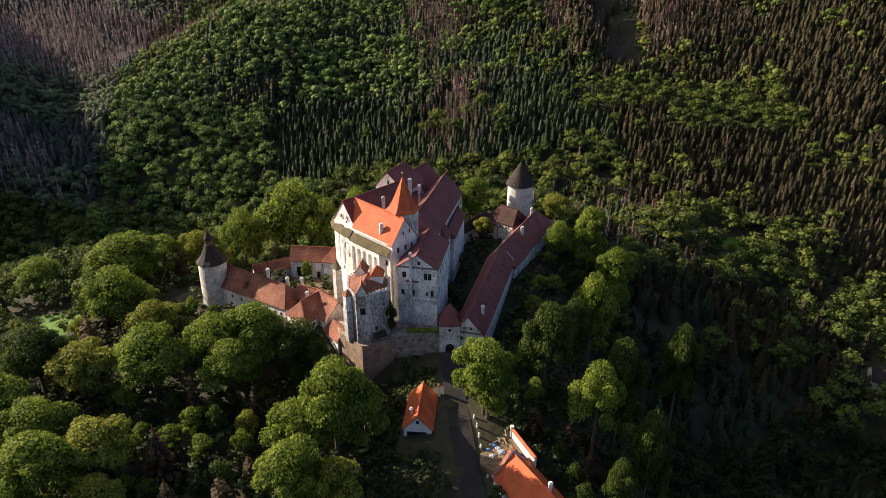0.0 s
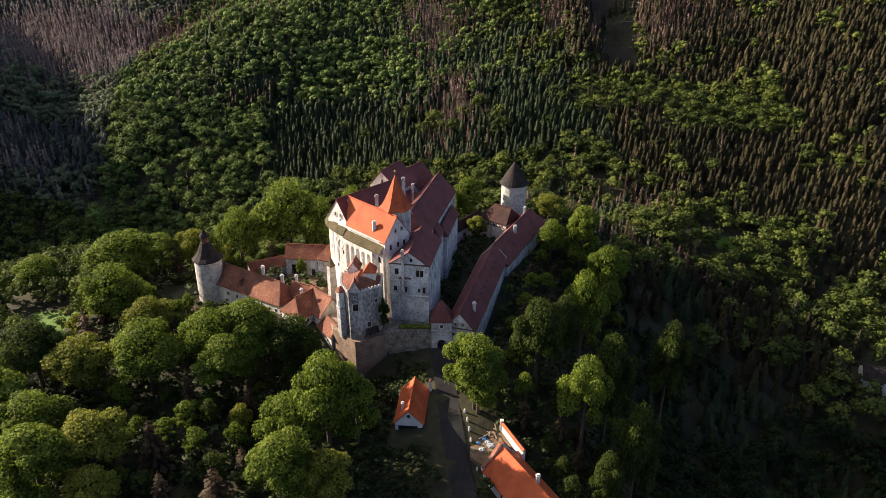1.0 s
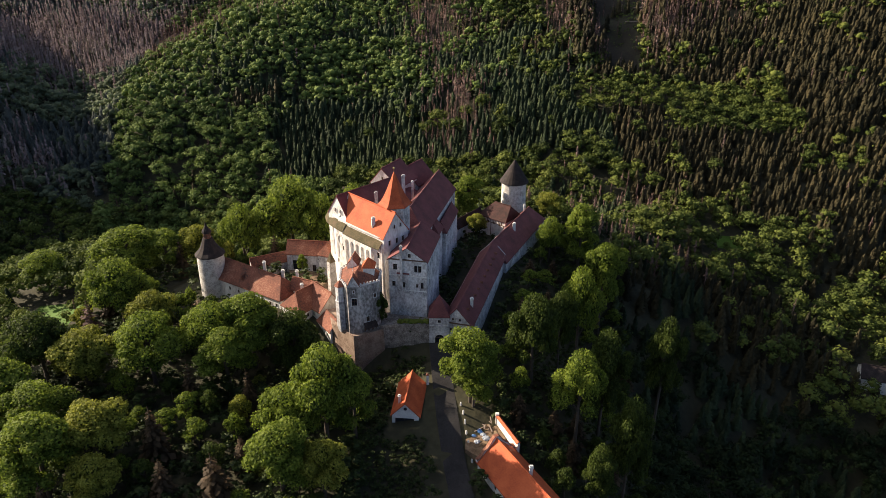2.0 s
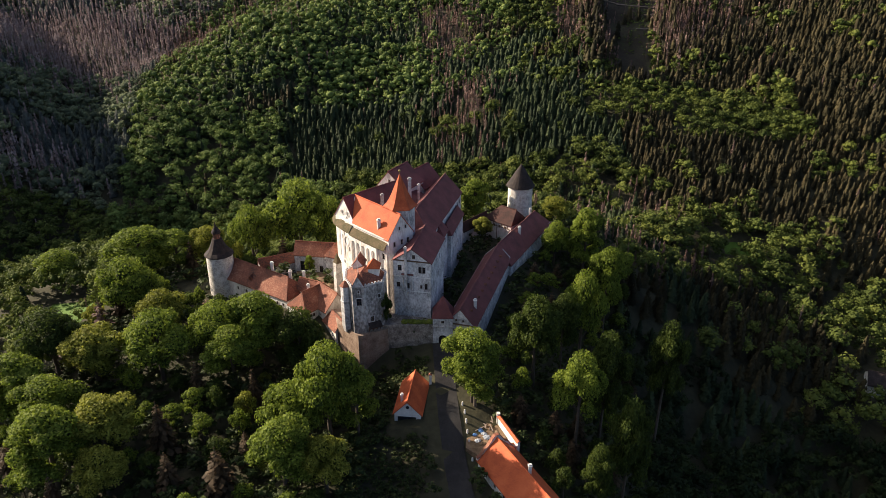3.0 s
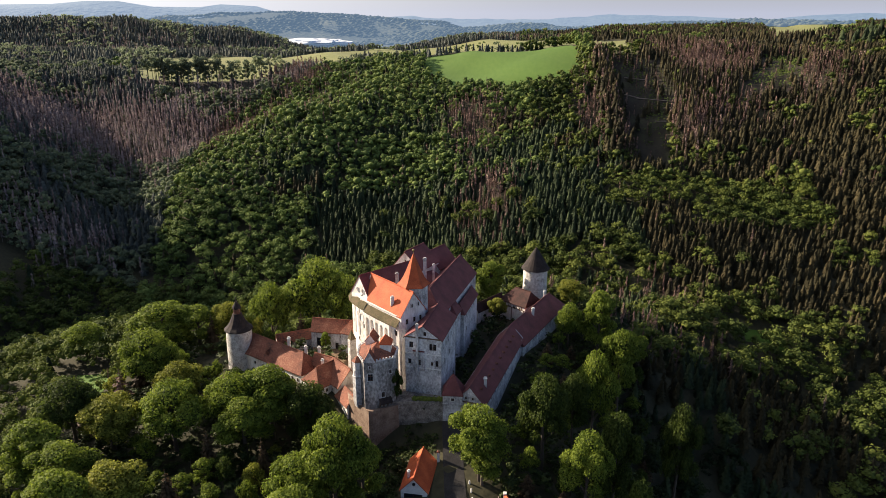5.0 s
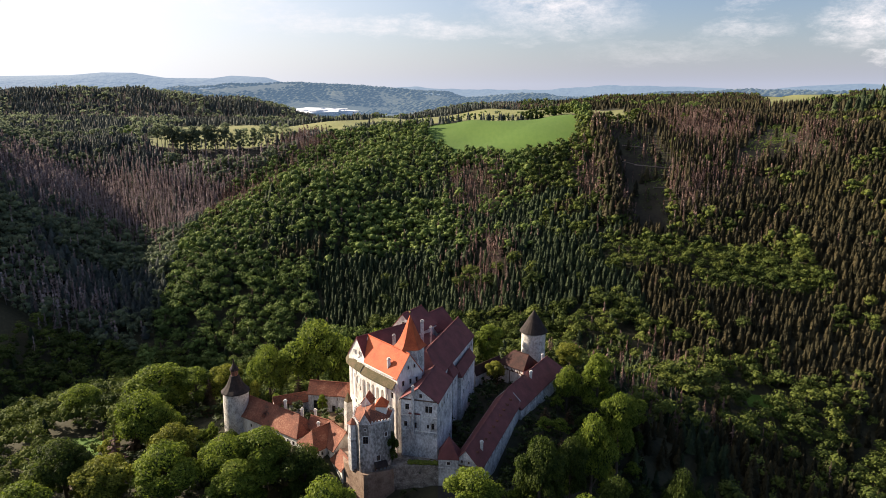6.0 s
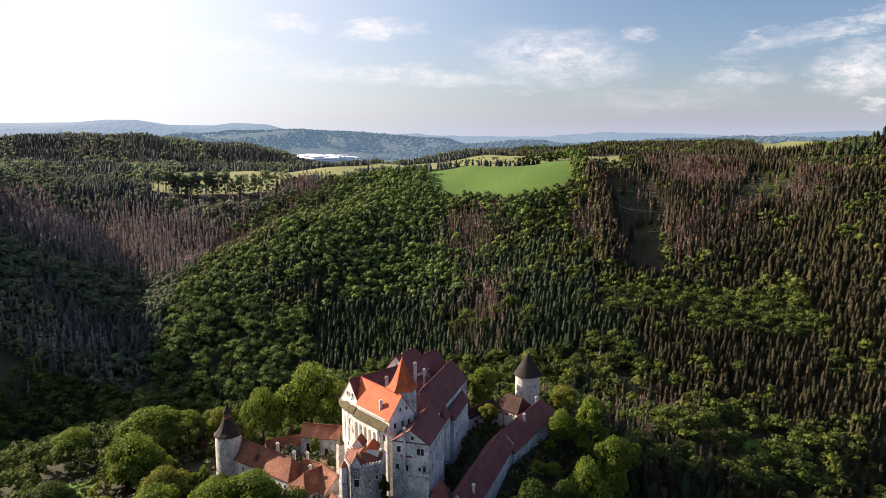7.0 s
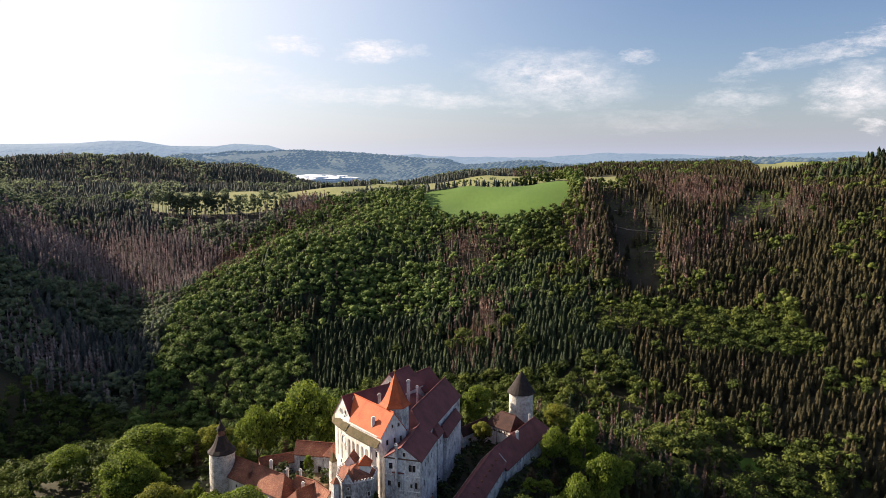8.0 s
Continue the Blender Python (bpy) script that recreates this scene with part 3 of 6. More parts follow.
def ribbon(line, width, lift, drop=0.5, step=2.0):
    verts, faces, n = [], [], 0
    pts = [Vector(p) for p in line]
    fine = []
    for p, q in zip(pts, pts[1:]):
        k = max(1, int((q - p).length / step))
        fine += [p.lerp(q, i / k) for i in range(k)]
    fine.append(pts[-1])
    for i, p in enumerate(fine):
        d = (fine[min(i + 1, len(fine) - 1)] - fine[max(i - 1, 0)]).normalized()
        side = Vector((-d.y, d.x)) * width / 2
        z = max(height(p.x, p.y), height(p.x + side.x, p.y + side.y), height(p.x - side.x, p.y - side.y)) + lift
        for s, zz in ((-1, z - drop), (-1, z), (1, z), (1, z - drop)):
            verts.append((p.x + side.x * s, p.y + side.y * s, zz))
        if i:
            for k in range(3):
                faces.append((n - 4 + k, n - 3 + k, n + 1 + k, n + k))
        n += 4
    return mesh_of("ribbon", verts, faces)


road = part("road", ribbon(ROAD, 5.6, 0.08), M["road"], None)
tagged(road, "narrow dark worn road climbing to the castle gate", "road", kind="structure")

# fog bank lying in the far river valley
fog_at = Vector(polar(-14.5, 2300, 0, 0)[:2])
bm = bmesh.new()
bmesh.ops.create_icosphere(bm, subdivisions=4, radius=1.0)
for v in bm.verts:
    k = 1 + 0.35 * noise.noise(v.co * 2.5) + 0.15 * noise.noise(v.co * 7)
    v.co = Vector((v.co.x * 115 * k, v.co.y * 60 * k, v.co.z * 13 * k)) + Vector((fog_at.x, fog_at.y, 26))
tagged(part("fog_bank", bm, M["fog"], None), "white morning fog bank lying in the far valley", "fog", kind="stuff")
fog2 = Vector(polar(-27.5, 2000, 0, 0)[:2])
bm = bmesh.new()
bmesh.ops.create_icosphere(bm, subdivisions=4, radius=1.0)
for v in bm.verts:
    k = 1 + 0.4 * noise.noise(v.co * 3.0) + 0.2 * noise.noise(v.co * 8)
    v.co = Vector((v.co.x * 45 * k, v.co.y * 40 * k, v.co.z * 18 * k)) + Vector((fog2.x, fog2.y, 84))
tagged(part("fog_bank", bm, M["fog"], None), "small white fog plume behind the hill crest", "fog", kind="stuff")

# ---- the castle: palace ranges ----
DS, DI = Vector((0.705, -0.709)), Vector((0.709, 0.705))


def W(s, i):
    """Plan place in the palace's own axes: s along the sunlit front, i inward."""
    p = Vector((-28.4, 23.7)) + DS * s + DI * i
    return (p.x, p.y)


STONE = "white plastered castle range with "
gable_range = wing("palace_range", STONE + "steep red tiled roof and gable front", "castle", W(-4.8, 0.5), W(-5.4, 24), 4.8, 4.8, -1, 27.6, 34.1, "plaster", "tile_shade_red",
                   holes={3: [(2.0, 20.0, 0.8, 1.3)]}, gable_holes={3: [(3.5, 28.7, 0.5, 1.1), (6.1, 28.7, 0.5, 1.1)]}, sides=(0, 1, 2, 3), over=0.3)
chimney(gable_range, -19.7, 29.5, 29, 34.4, 1.0, "worn")
orange_range = wing("palace_range", STONE + "bright orange tiled roof", "castle", W(-4.2, 4.7), W(17.2, 4.9), 4.7, 4.7, -1, 27.6, 34.0, "plaster", "tile",
                    holes={1: [(2.2, 24.2, 0.9, 1.7), (5.0, 24.2, 0.9, 1.7), (7.4, 24.2, 0.9, 1.7), (3.4, 19.5, 0.9, 1.7), (6.2, 19.5, 0.9, 1.7)]},
                    gable_holes={1: [(4.0, 29.2, 0.7, 1.2), (6.4, 29.2, 0.7, 1.2)]}, over=0.35, valley=4.4)
chimney(orange_range, -19.4, 16.6, 28.4, 31.5, 1.0, turn=0.3)
# projecting sunlit front with pilasters, under the mossy pent roof
front = thing("palace_facade", (*W(4, -0.4), 0), "sunlit white palace front with tall pilasters under a mossy pent roof", "castle")
FRONT = [(-13.0, 2.6), (-9.7, 0.55), (-6.6, -0.05), (-3.5, -0.42), (1.0, -0.7), (9.0, -0.62), (16.7, -0.25)]      # the bowed line of the front
FRONT_HOLES = ((-11.3, 20.2, 0.7, 1.2), (-8.2, 17.0, 0.7, 1.2), (-5.4, 20.4, 0.8, 1.3), (-1.6, 17.2, 0.9, 1.5), (4.2, 20.2, 0.8, 1.4), (9.2, 20.0, 0.8, 1.4), (15.2, 20.4, 1.2, 1.9), (16.2, 14.5, 1.0, 1.6), (1.6, 12.6, 1.0, 1.6), (-5.0, 11.8, 0.8, 1.3), (6.4, 15.2, 0.8, 1.4), (12.0, 15.2, 0.8, 1.4))


def front_i(s):
    return float(np.interp(s, [p[0] for p in FRONT], [p[1] for p in FRONT]))


for (s0, i0), (s1, i1) in zip(FRONT, FRONT[1:]):
    run = math.hypot(s1 - s0, i1 - i0) / (s1 - s0)
    panel(front, W(s0, i0), W(s1, i1), -1, 25.2, [((h[0] - s0) * run, *h[1:]) for h in FRONT_HOLES if s0 < h[0] < s1], M["plaster"])
panel(front, W(16.7, -0.25), W(16.7, 1.0), -1, 25.2, [], M["plaster"])
panel(front, W(-12.6, 6.0), W(-13.0, 2.6), -1, 25.2, [], M["plaster"])
for s in (-7.4, -4.6):
    p = W(s, front_i(s) - 0.12)
    part("pilaster", box(bmesh.new(), (p[0], p[1], 18.6), (0.7, 0.22, 9.6), math.atan2(DS.y, DS.x) + 0.1), M["plaster"], front)


def arch_head(s0, s1, spring, top, i0, i1):
    """Masonry over a niche: a half-round opening between s0 and s1 under a straight top."""
    n, mid_, half = 11, (s0 + s1) / 2, (s1 - s0) / 2
    verts, faces = [], []
    for i in (i0, i1):
        for k in range(n):
            t = math.pi * k / (n - 1)
            verts.append((*W(mid_ - half * math.cos(t), i), spring + half * math.sin(t)))
        for k in range(n):
            verts.append((*W(mid_ - half * math.cos(math.pi * k / (n - 1)), i), top))
    for k in range(n - 1):
        faces += [(k, k + 1, n + k + 1, n + k), (2 * n + k + 1, 2 * n + k, 3 * n + k, 3 * n + k + 1), (k + 1, k, 2 * n + k, 2 * n + k + 1), (n + k, n + k + 1, 3 * n + k + 1, 3 * n + k)]
    return mesh_of("arch_head", verts, faces)


piers = (0.2, 2.7, 5.2, 7.7, 10.2, 12.7)
for s in piers:
    p = W(s, -1.0)
    part("pilaster", box(bmesh.new(), (p[0], p[1], 18.3), (0.75, 0.62, 9.0), math.atan2(DS.y, DS.x)), M["plaster"], front)
for a, b in zip(piers, piers[1:]):
    part("arch_head", arch_head(a + 0.375, b - 0.375, 21.3, 22.8, -1.31, -0.69), M["plaster"], front)
part("cornice", box(bmesh.new(), (*W(6.45, -1.02), 23.1), (13.4, 0.66, 0.6), math.atan2(DS.y, DS.x)), M["plaster"], front)
verts, n = [], 16
for r in (1.0, 1.35):
    for i in (-0.66, -0.36):
        verts += [(*W(-3.0 + r * math.cos(math.tau * k / n), i), 20.4 + 1.35 * r * math.sin(math.tau * k / n)) for k in range(n)]
faces = []
for k in range(n):
    j = (k + 1) % n
    faces += [(k, j, 2 * n + j, 2 * n + k), (j, k, n + k, n + j), (2 * n + k, 2 * n + j, 3 * n + j, 3 * n + k)]
part("oval_frame", mesh_of("oval", verts, faces), M["plaster"], front, "raised oval plaster moulding")
roof_in, roof_out = 26.0, 24.0
for s0, s1 in ((-13.3, -9.7), (-9.7, -6.6), (-6.6, -3.5), (-3.5, -0.1), (0.1, 6.0), (6.0, 12.0), (12.0, 16.6)):
    o0, o1 = W(s0, front_i(s0) - 1.15), W(s1, front_i(s1) - 1.15)
    c, e = W(s1, front_i(s1) + 0.55), W(s0, front_i(s0) + 0.55)
    lift = 0.35 if s1 < 0 else 0.0
    part("pent_roof", sheet([(*o0, roof_out + lift), (*o1, roof_out + lift), (*c, roof_in + lift), (*e, roof_in + lift)], [(0, 1, 2, 3)], 0.22), M["tile_moss"], front, "mossy tiled pent roof")
for s0, s1 in zip((-9.7, -3.5, 1.0, 9.0), (-3.5, 1.0, 9.0, 16.6)):
    m_, t_ = W((s0 + s1) / 2, (front_i(s0) + front_i(s1)) / 2 + 0.40), Vector(W(s1, front_i(s1))) - Vector(W(s0, front_i(s0)))
    part("eaves_moulding", box(bmesh.new(), (m_[0], m_[1], 27.0), (t_.length, 0.5, 0.45), math.atan2(t_.y, t_.x)), M["white"], front)

# spire tower behind the orange roof
SX, SY, ST = -13.3, 21.0, radians(7.6)
spire = thing("spire_tower", (SX, SY, 8), "grey stone stair tower with a flared orange spire and gilded ball", "tower")
part("shaft", revolve(SX, SY, [(4.25, 0), (4.25, 33.9), (4.5, 34.1), (4.5, 34.6)], 6, ST), M["worn"], spire)
part("roof", revolve(SX, SY, [(5.15, 34.35), (5.05, 34.6), (4.2, 35.3), (3.3, 36.7), (2.35, 38.7), (1.35, 41.2), (0.6, 43.0), (0.12, 44.1), (0, 44.2)], 6, ST), M["tile"], spire)
part("finial", revolve(SX, SY, [(0.06, 44.0), (0.06, 44.8), (0.3, 45.0), (0.36, 45.25), (0.28, 45.5), (0, 45.6)], 10), M["brass"], spire)
for k in range(6):
    t = ST + math.tau * (k + 0.5) / 6
    d = Vector((-math.sin(t), math.cos(t), 0))
    out = Vector((math.cos(t), math.sin(t), 0))
    if out.y < 0.5:
        at = Vector((SX, SY, 0)) + out * 3.66
        window(spire, at, d, out, 31.6, 1.0, 1.5)

# front block facing the gate
fb = wing("front_house", "tall weathered castle house with gable front and corbelled bay", "castle", (-9.1, 7.1), (-5.9, 24.8), 5.6, 5.5, -2, 22.8, 26.7, "worn", "tile_shade_red", trim="worn",
          holes={3: [(1.9, 19.3, 1.2, 1.9), (1.4, 13.9, 1.0, 1.7), (4.3, 13.7, 1.0, 1.8), (8.3, 14.0, 0.7, 1.2), (9.75, 13.8, 0.8, 2.0), (8.0, 19.0, 1.0, 2.1), (9.1, 19.0, 1.0, 2.1)],
                 0: [(2.5, 18.5, 1.0, 1.7), (5.5, 18.5, 1.0, 1.7), (8.5, 18.5, 1.0, 1.7), (12, 18.5, 1.0, 1.7), (4, 13.5, 1.0, 1.7), (10, 13.5, 1.0, 1.7)]},
          gable_holes={3: [(6.2, 23.6, 0.9, 1.3)]})
fd = Vector((0.983, -0.18, 0))
chimney(fb, -10.9, 6.8, 12, 27.2, 0.7, "worn", -0.18)
base = Vector((-9.1, 7.1, 0)) - fd * 5.6
for s0, s1, name in ((0.4, 5.8, "cornice"), (7.2, 10.8, "cornice")):
    bm = bmesh.new()
    c = base + fd * (s0 + s1) / 2 + Vector((-0.18, -0.983, 0)) * 0.12
    box(bm, (c.x, c.y, 12.7), (s1 - s0, 0.3, 0.35), -0.181)
    k = s0 + 0.25
    while k < s1:
        q = base + fd * k + Vector((-0.18, -0.983, 0)) * 0.1
        box(bm, (q.x, q.y, 12.25), (0.3, 0.26, 0.6), -0.181)
        k += 0.72
    part("corbel_table", bm, M["worn"], fb)
c = base + fd * 4.3 + Vector((-0.18, -0.983, 0)) * 0.35
for s in (2.7, 5.7):
    q = base + fd * s + Vector((-0.18, -0.983, 0)) * 0.14
    part("pilaster", box(bmesh.new(), (q.x, q.y, 15.4), (0.5, 0.3, 5.6), -0.181), M["worn"], fb)
q = base + fd * 4.2 + Vector((-0.18, -0.983, 0)) * 0.18
part("bay_hood", box(bmesh.new(), (q.x, q.y, 18.35), (3.6, 0.42, 0.3), -0.181), M["tile_shade_red"], fb)
for z_ in (12.95, 17.6):
    q = base + fd * 5.55 + Vector((-0.18, -0.983, 0)) * 0.06
    part("string_course", box(bmesh.new(), (q.x, q.y, z_), (11.0, 0.22, 0.2), -0.181), M["white"], fb)
q = base + fd * 5.5 + Vector((-0.18, -0.983, 0)) * 0.12
part("cornice", box(bmesh.new(), (q.x, q.y, 22.75), (11.2, 0.36, 0.3), -0.181), M["timber"], fb)

# long east roof of the palace and its bays
east = wing("palace_range", STONE + "broad tiled roof in shade-darkened red", "castle", (-10.6, 27), (-1.2, 66), 6.5, 5.9, -4, 22.6, 28.7, "worn", "tile_shade_red", trim="worn", hip_a=5.0,
            holes={0: [(s, 18.6, 0.9, 1.6) for s in (3, 6, 32, 35, 38)]})
bay = wing("palace_bay", "narrow plastered castle bay with red tiled roof", "castle", (-0.4, 39.5), (3.4, 58), 2.6, 2.0, -6, 17.2, 19.6, "worn", "tile_shade_red", trim="worn", hip_a=1.6,
           holes={0: [(s, 14.4, 0.9, 1.6) for s in (3, 6.5, 10, 13.5)] + [(s, 9.4, 0.9, 1.6) for s in (3, 10)], 3: [(2.4, 14.2, 0.9, 1.6)]})
bay2 = wing("palace_bay", "small plastered castle bay with hipped tile roof", "castle", (-3.2, 33.5), (-2.0, 39.0), 2.0, 2.4, -4, 19.4, 22.2, "worn", "tile_shade_red", trim="worn", hip_a=2.0,
            holes={3: [(2.2, 15.5, 0.9, 1.6)], 0: [(2.6, 15.5, 0.9, 1.6)]})
back = wing("palace_range", STONE + "shade-maroon tiled roof and pink gable", "castle", (-20.3, 54), (-14.7, 64.5), 4.6, 6.6, -4, 28.0, 33.4, "plaster", "tile_shade_red",
            gable_holes={3: [(5.0, 29.3, 0.9, 1.4)]}, hip_b=0)
chimney(back, -12.6, 47.8, 24, 33.2, 1.1, "worn")
chimney(back, -9.7, 49.5, 24, 30.4, 0.8, "worn")
back2 = wing("palace_range", STONE + "tiled roof in shade-darkened red at the rear", "castle", (-13.2, 62.5), (-7.5, 71.9), 6.0, 5.5, -4, 25.4, 30.7, "worn", "tile_shade_red")
link_range = wing("palace_range", STONE + "low tiled roof between two ranges", "castle", (-17.5, 41), (-13.5, 58), 5.5, 5.5, -4, 24.0, 27.0, "worn", "tile_shade_red")

# ---- front tower with battlements, over its brick bastion ----
TOWER = [(-28.6, 9), (-28.0, 3.0), (-25.4, -1.2), (-22.1, -0.9), (-16.9, 2.2), (-16.7, 8), (-20, 12), (-27, 12)]
tower = thing("front_tower", (-23.4, 4.5, -8), "weathered many-sided stone gate tower with battlements", "tower")
tower_holes = {0: [(3.0, 12.0, 0.8, 1.5)], 1: [(2.4, 12.6, 1.0, 1.8), (3.6, 6.0, 0.9, 1.5)], 2: [(1.75, 12.4, 1.5, 2.3), (1.7, 16.4, 0.5, 0.8)], 3: [(2.2, 6.6, 1.0, 1.7), (4.6, 13.8, 0.8, 1.3)]}
for k in range(8):
    panel(tower, TOWER[k], TOWER[(k + 1) % 8], -9, 18.6, tower_holes.get(k, []), M["tower_stone"] if k in (1, 2, 3, 4) else M["rubble"], trim="worn")
tcx, tcy = -23.4, 4.6
rim = [(tcx + (x - tcx) * 1.03, tcy + (y - tcy) * 1.03) for x, y in TOWER]
part("cornice", prism(rim, 18.45, 18.75), M["worn"], tower)
for k in range(8):
    a, b = Vector(rim[k]), Vector(rim[(k + 1) % 8])
    n = max(2, int((b - a).length / 0.95))
    for j in range(n):
        q = a.lerp(b, (j + 0.5) / n)
        q += (Vector((tcx, tcy)) - q) * 0.03
        part("merlon", box(bmesh.new(), (q.x, q.y, 19.03), (0.40, 0.34, 0.46), math.atan2(b.y - a.y, b.x - a.x)), M["worn"], tower)
cap = [(tcx + (x - tcx) * 0.93, tcy + (y - tcy) * 0.93, 18.8) for x, y in TOWER]
part("roof", sheet(cap + [(-23.2, 3.4, 21.3), (-22.6, 7.0, 21.3)], [(0, 1, 8), (1, 2, 8), (2, 3, 8), (3, 4, 8), (4, 5, 9, 8), (5, 6, 9), (6, 7, 9), (7, 0, 8, 9)], 0.2), M["tile_old"], tower)
a, b = Vector(TOWER[2]), Vector(TOWER[3])
d = (b - a).normalized()
o = Vector((d.y, -d.x))
g = [(*(a + o * 0.08), 18.5), (*(b + o * 0.08), 18.5), (*((a + b) / 2 + o * 0.08), 21.8)]
part("gable", mesh_of("gable", g + [(x - o.x * 0.5, y - o.y * 0.5, z) for x, y, z in g], [(0, 1, 2), (5, 4, 3), (0, 3, 4, 1), (1, 4, 5, 2), (2, 5, 3, 0)]), M["worn"], tower)
mid = (a + b) / 2
part("gable_roof", sheet([(*(a + o * 0.3 - d * 0.3), 18.4), (*(b + o * 0.3 + d * 0.3), 18.4), (*(mid + o * 0.3), 22.0), (*(mid - o * 2.6), 22.0), (*(a - o * 2.6), 18.6), (*(b - o * 2.6), 18.6)],
                         [(0, 2, 3, 4), (1, 5, 3, 2)], 0.2), M["tile_old"], tower)
turret = thing("roof_turret", (-19.9, 5.6, 18), "small plastered roof turret with red pyramid roof", "turret")
part("wall", prism([(-21.5, 4.0), (-18.4, 4.0), (-18.4, 7.2), (-21.5, 7.2)], 18, 21.9), M["plaster"], turret)
part("roof", revolve(-19.95, 5.6, [(2.7, 21.7), (2.6, 21.95), (0, 24.4)], 4, math.pi / 4), M["tile"], turret)
window(turret, Vector((-20.2, 4.0, 0)), Vector((1, 0, 0)), Vector((0, -1, 0)), 19.0, 0.9, 1.7)
dorm = wing("roof_house", "small white gabled house on the tower roof", "house", (-24.9, 7.5), (-24.5, 11.5), 1.5, 1.5, 17, 21.2, 23.2, "plaster", "tile_old", over=0.25,
            holes={3: [(1.8, 19.0, 0.8, 1.3)]})
pole = thing("flag_pole", (-24.2, 3.4, 21), "thin bare flag pole on the tower roof", "flag pole")
part("pole", revolve(-24.2, 3.4, [(0.09, 20.5), (0.07, 27), (0.04, 31.0), (0, 31.05)], 8), M["white"], pole)
lt = thing("corner_turret", (-29.2, 4.2, 0), "slim six-sided corner turret with a small tiled hood", "turret")
part("shaft", revolve(-27.9, 1.7, [(1.1, 2.6), (1.5, 4.4), (1.5, 12.6), (1.65, 12.8), (1.35, 13.2), (1.35, 16.9), (1.5, 17.1), (1.5, 17.6)], 6, 0.3), M["worn"], lt)
part("roof", revolve(-27.9, 1.7, [(1.7, 17.5), (0.9, 18.3), (0, 19.1)], 6, 0.3), M["tile_old"], lt)
window(lt, Vector((-28.12, 0.45, 0)), Vector((0.98, -0.19, 0)), Vector((-0.19, -0.98, 0)), 13.2, 0.8, 1.5)
BAST = [(-34.5, 12.5), (-31.8, 4.2), (-24.2, -3.0), (-22.9, -3.0), (-15.6, 1.2), (-15.4, 11), (-30, 14)]
bast = thing("bastion", (-25, 4, -12), "sloping old brick and stone bastion below the tower", "wall")
part("wall", prism(BAST, -14, 3.4, 0.94), M["brick"], bast)
shed = thing("wall_shed", (-18.9, 0.2, 5), "small timber lean-to hood on brackets", "hood")
p, q = Vector(TOWER[3]), Vector(TOWER[4])
d = (q - p).normalized()
o = Vector((d.y, -d.x))
m0, m1 = p + d * 0.8, p + d * 4.6
part("roof", sheet([(*(m0 + o * 1.5), 5.2), (*(m1 + o * 1.5), 5.2), (*m1, 6.4), (*m0, 6.4)], [(0, 1, 2, 3)], 0.16), M["shingle"], shed)
for s in (0.9, 2.1, 3.3, 4.4):
    e = p + d * s
    part("bracket", mesh_of("bracket", [(e.x, e.y, 3.4), (e.x + o.x * 1.3, e.y + o.y * 1.3, 5.1), (e.x, e.y, 5.1), (e.x + d.x * 0.14, e.y + d.y * 0.14, 3.4), (e.x + o.x * 1.3 + d.x * 0.14, e.y + o.y * 1.3 + d.y * 0.14, 5.1), (e.x + d.x * 0.14, e.y + d.y * 0.14, 5.1)],
                            [(0, 1, 2), (5, 4, 3), (0, 3, 4, 1), (1, 4, 5, 2), (2, 5, 3, 0)]), M["timber"], shed)

# tall side pier and wall stub between tower and palace
pier = thing("wall_pier", (-34.2, 23.0, 0), "tall leaning buttress with a mossy sloping top", "wall")
part("buttress", prism([(-35.6, 22.9), (-34.3, 21.5), (-32.2, 23.6), (-33.5, 25.0)], -4, 14.0, 0.74), M["limewash"], pier)
part("coping", revolve(-33.9, 23.2, [(1.45, 13.9), (1.3, 14.2), (0, 17.2)], 4, 0.05), M["tile_moss"], pier)

# ---- gate tower, terrace and long side range ----
gate = thing("gate_tower", (0, 5, -3), "square whitewashed gate tower with a red pyramid roof", "tower")
GT = [(-2.95, 2.1), (2.85, 2.1), (2.85, 8.0), (-2.95, 8.0)]
panel(gate, GT[0], GT[1], -4, 6.9, [(2.9, -1.9, 2.5, 3.0), (2.9, 5.0, 0.9, 1.0)], M["worn"])
for k in (1, 2, 3):
    panel(gate, GT[k], GT[(k + 1) % 4], -4, 6.9, [(2.9, 4.9, 0.8, 1.0)], M["worn"])
# maroon tile on every face gives the roof its shaded colour
part("roof", revolve(-0.05, 5.05, [(4.5, 6.75), (4.4, 7.0), (2.9, 8.9), (1.2, 11.2), (0, 12.7)], 4, math.pi / 4), M["tile_shade_red"], gate)
part("finial", revolve(-0.05, 5.05, [(0.05, 12.5), (0.05, 13.2), (0.2, 13.3), (0.2, 13.5), (0, 13.6)], 8), M["iron"], gate)
n = 11
arch = [(1.25 * math.cos(math.pi * k / (n - 1)), 1.25 * math.sin(math.pi * k / (n - 1))) for k in range(n)]
verts = [(x, 2.0, z - 0.15) for x, z in arch] + [(1.35 if k < n / 2 else -1.35, 2.0, 1.15) for k in range(n)]
verts += [(x, y + 0.4, z) for x, y, z in verts]
faces = []
for k in range(n - 1):
    a, b, c, e = k, k + 1, n + k + 1, n + k
    faces += [(a, b, c, e), (e + 2 * n, c + 2 * n, b + 2 * n, a + 2 * n), (b, a, a + 2 * n, b + 2 * n)]
part("arch", mesh_of("arch", verts, faces), M["worn"], gate)
part("string_course", box(bmesh.new(), (-0.05, 2.05, 4.1), (6.0, 0.22, 0.25)), M["worn"], gate)
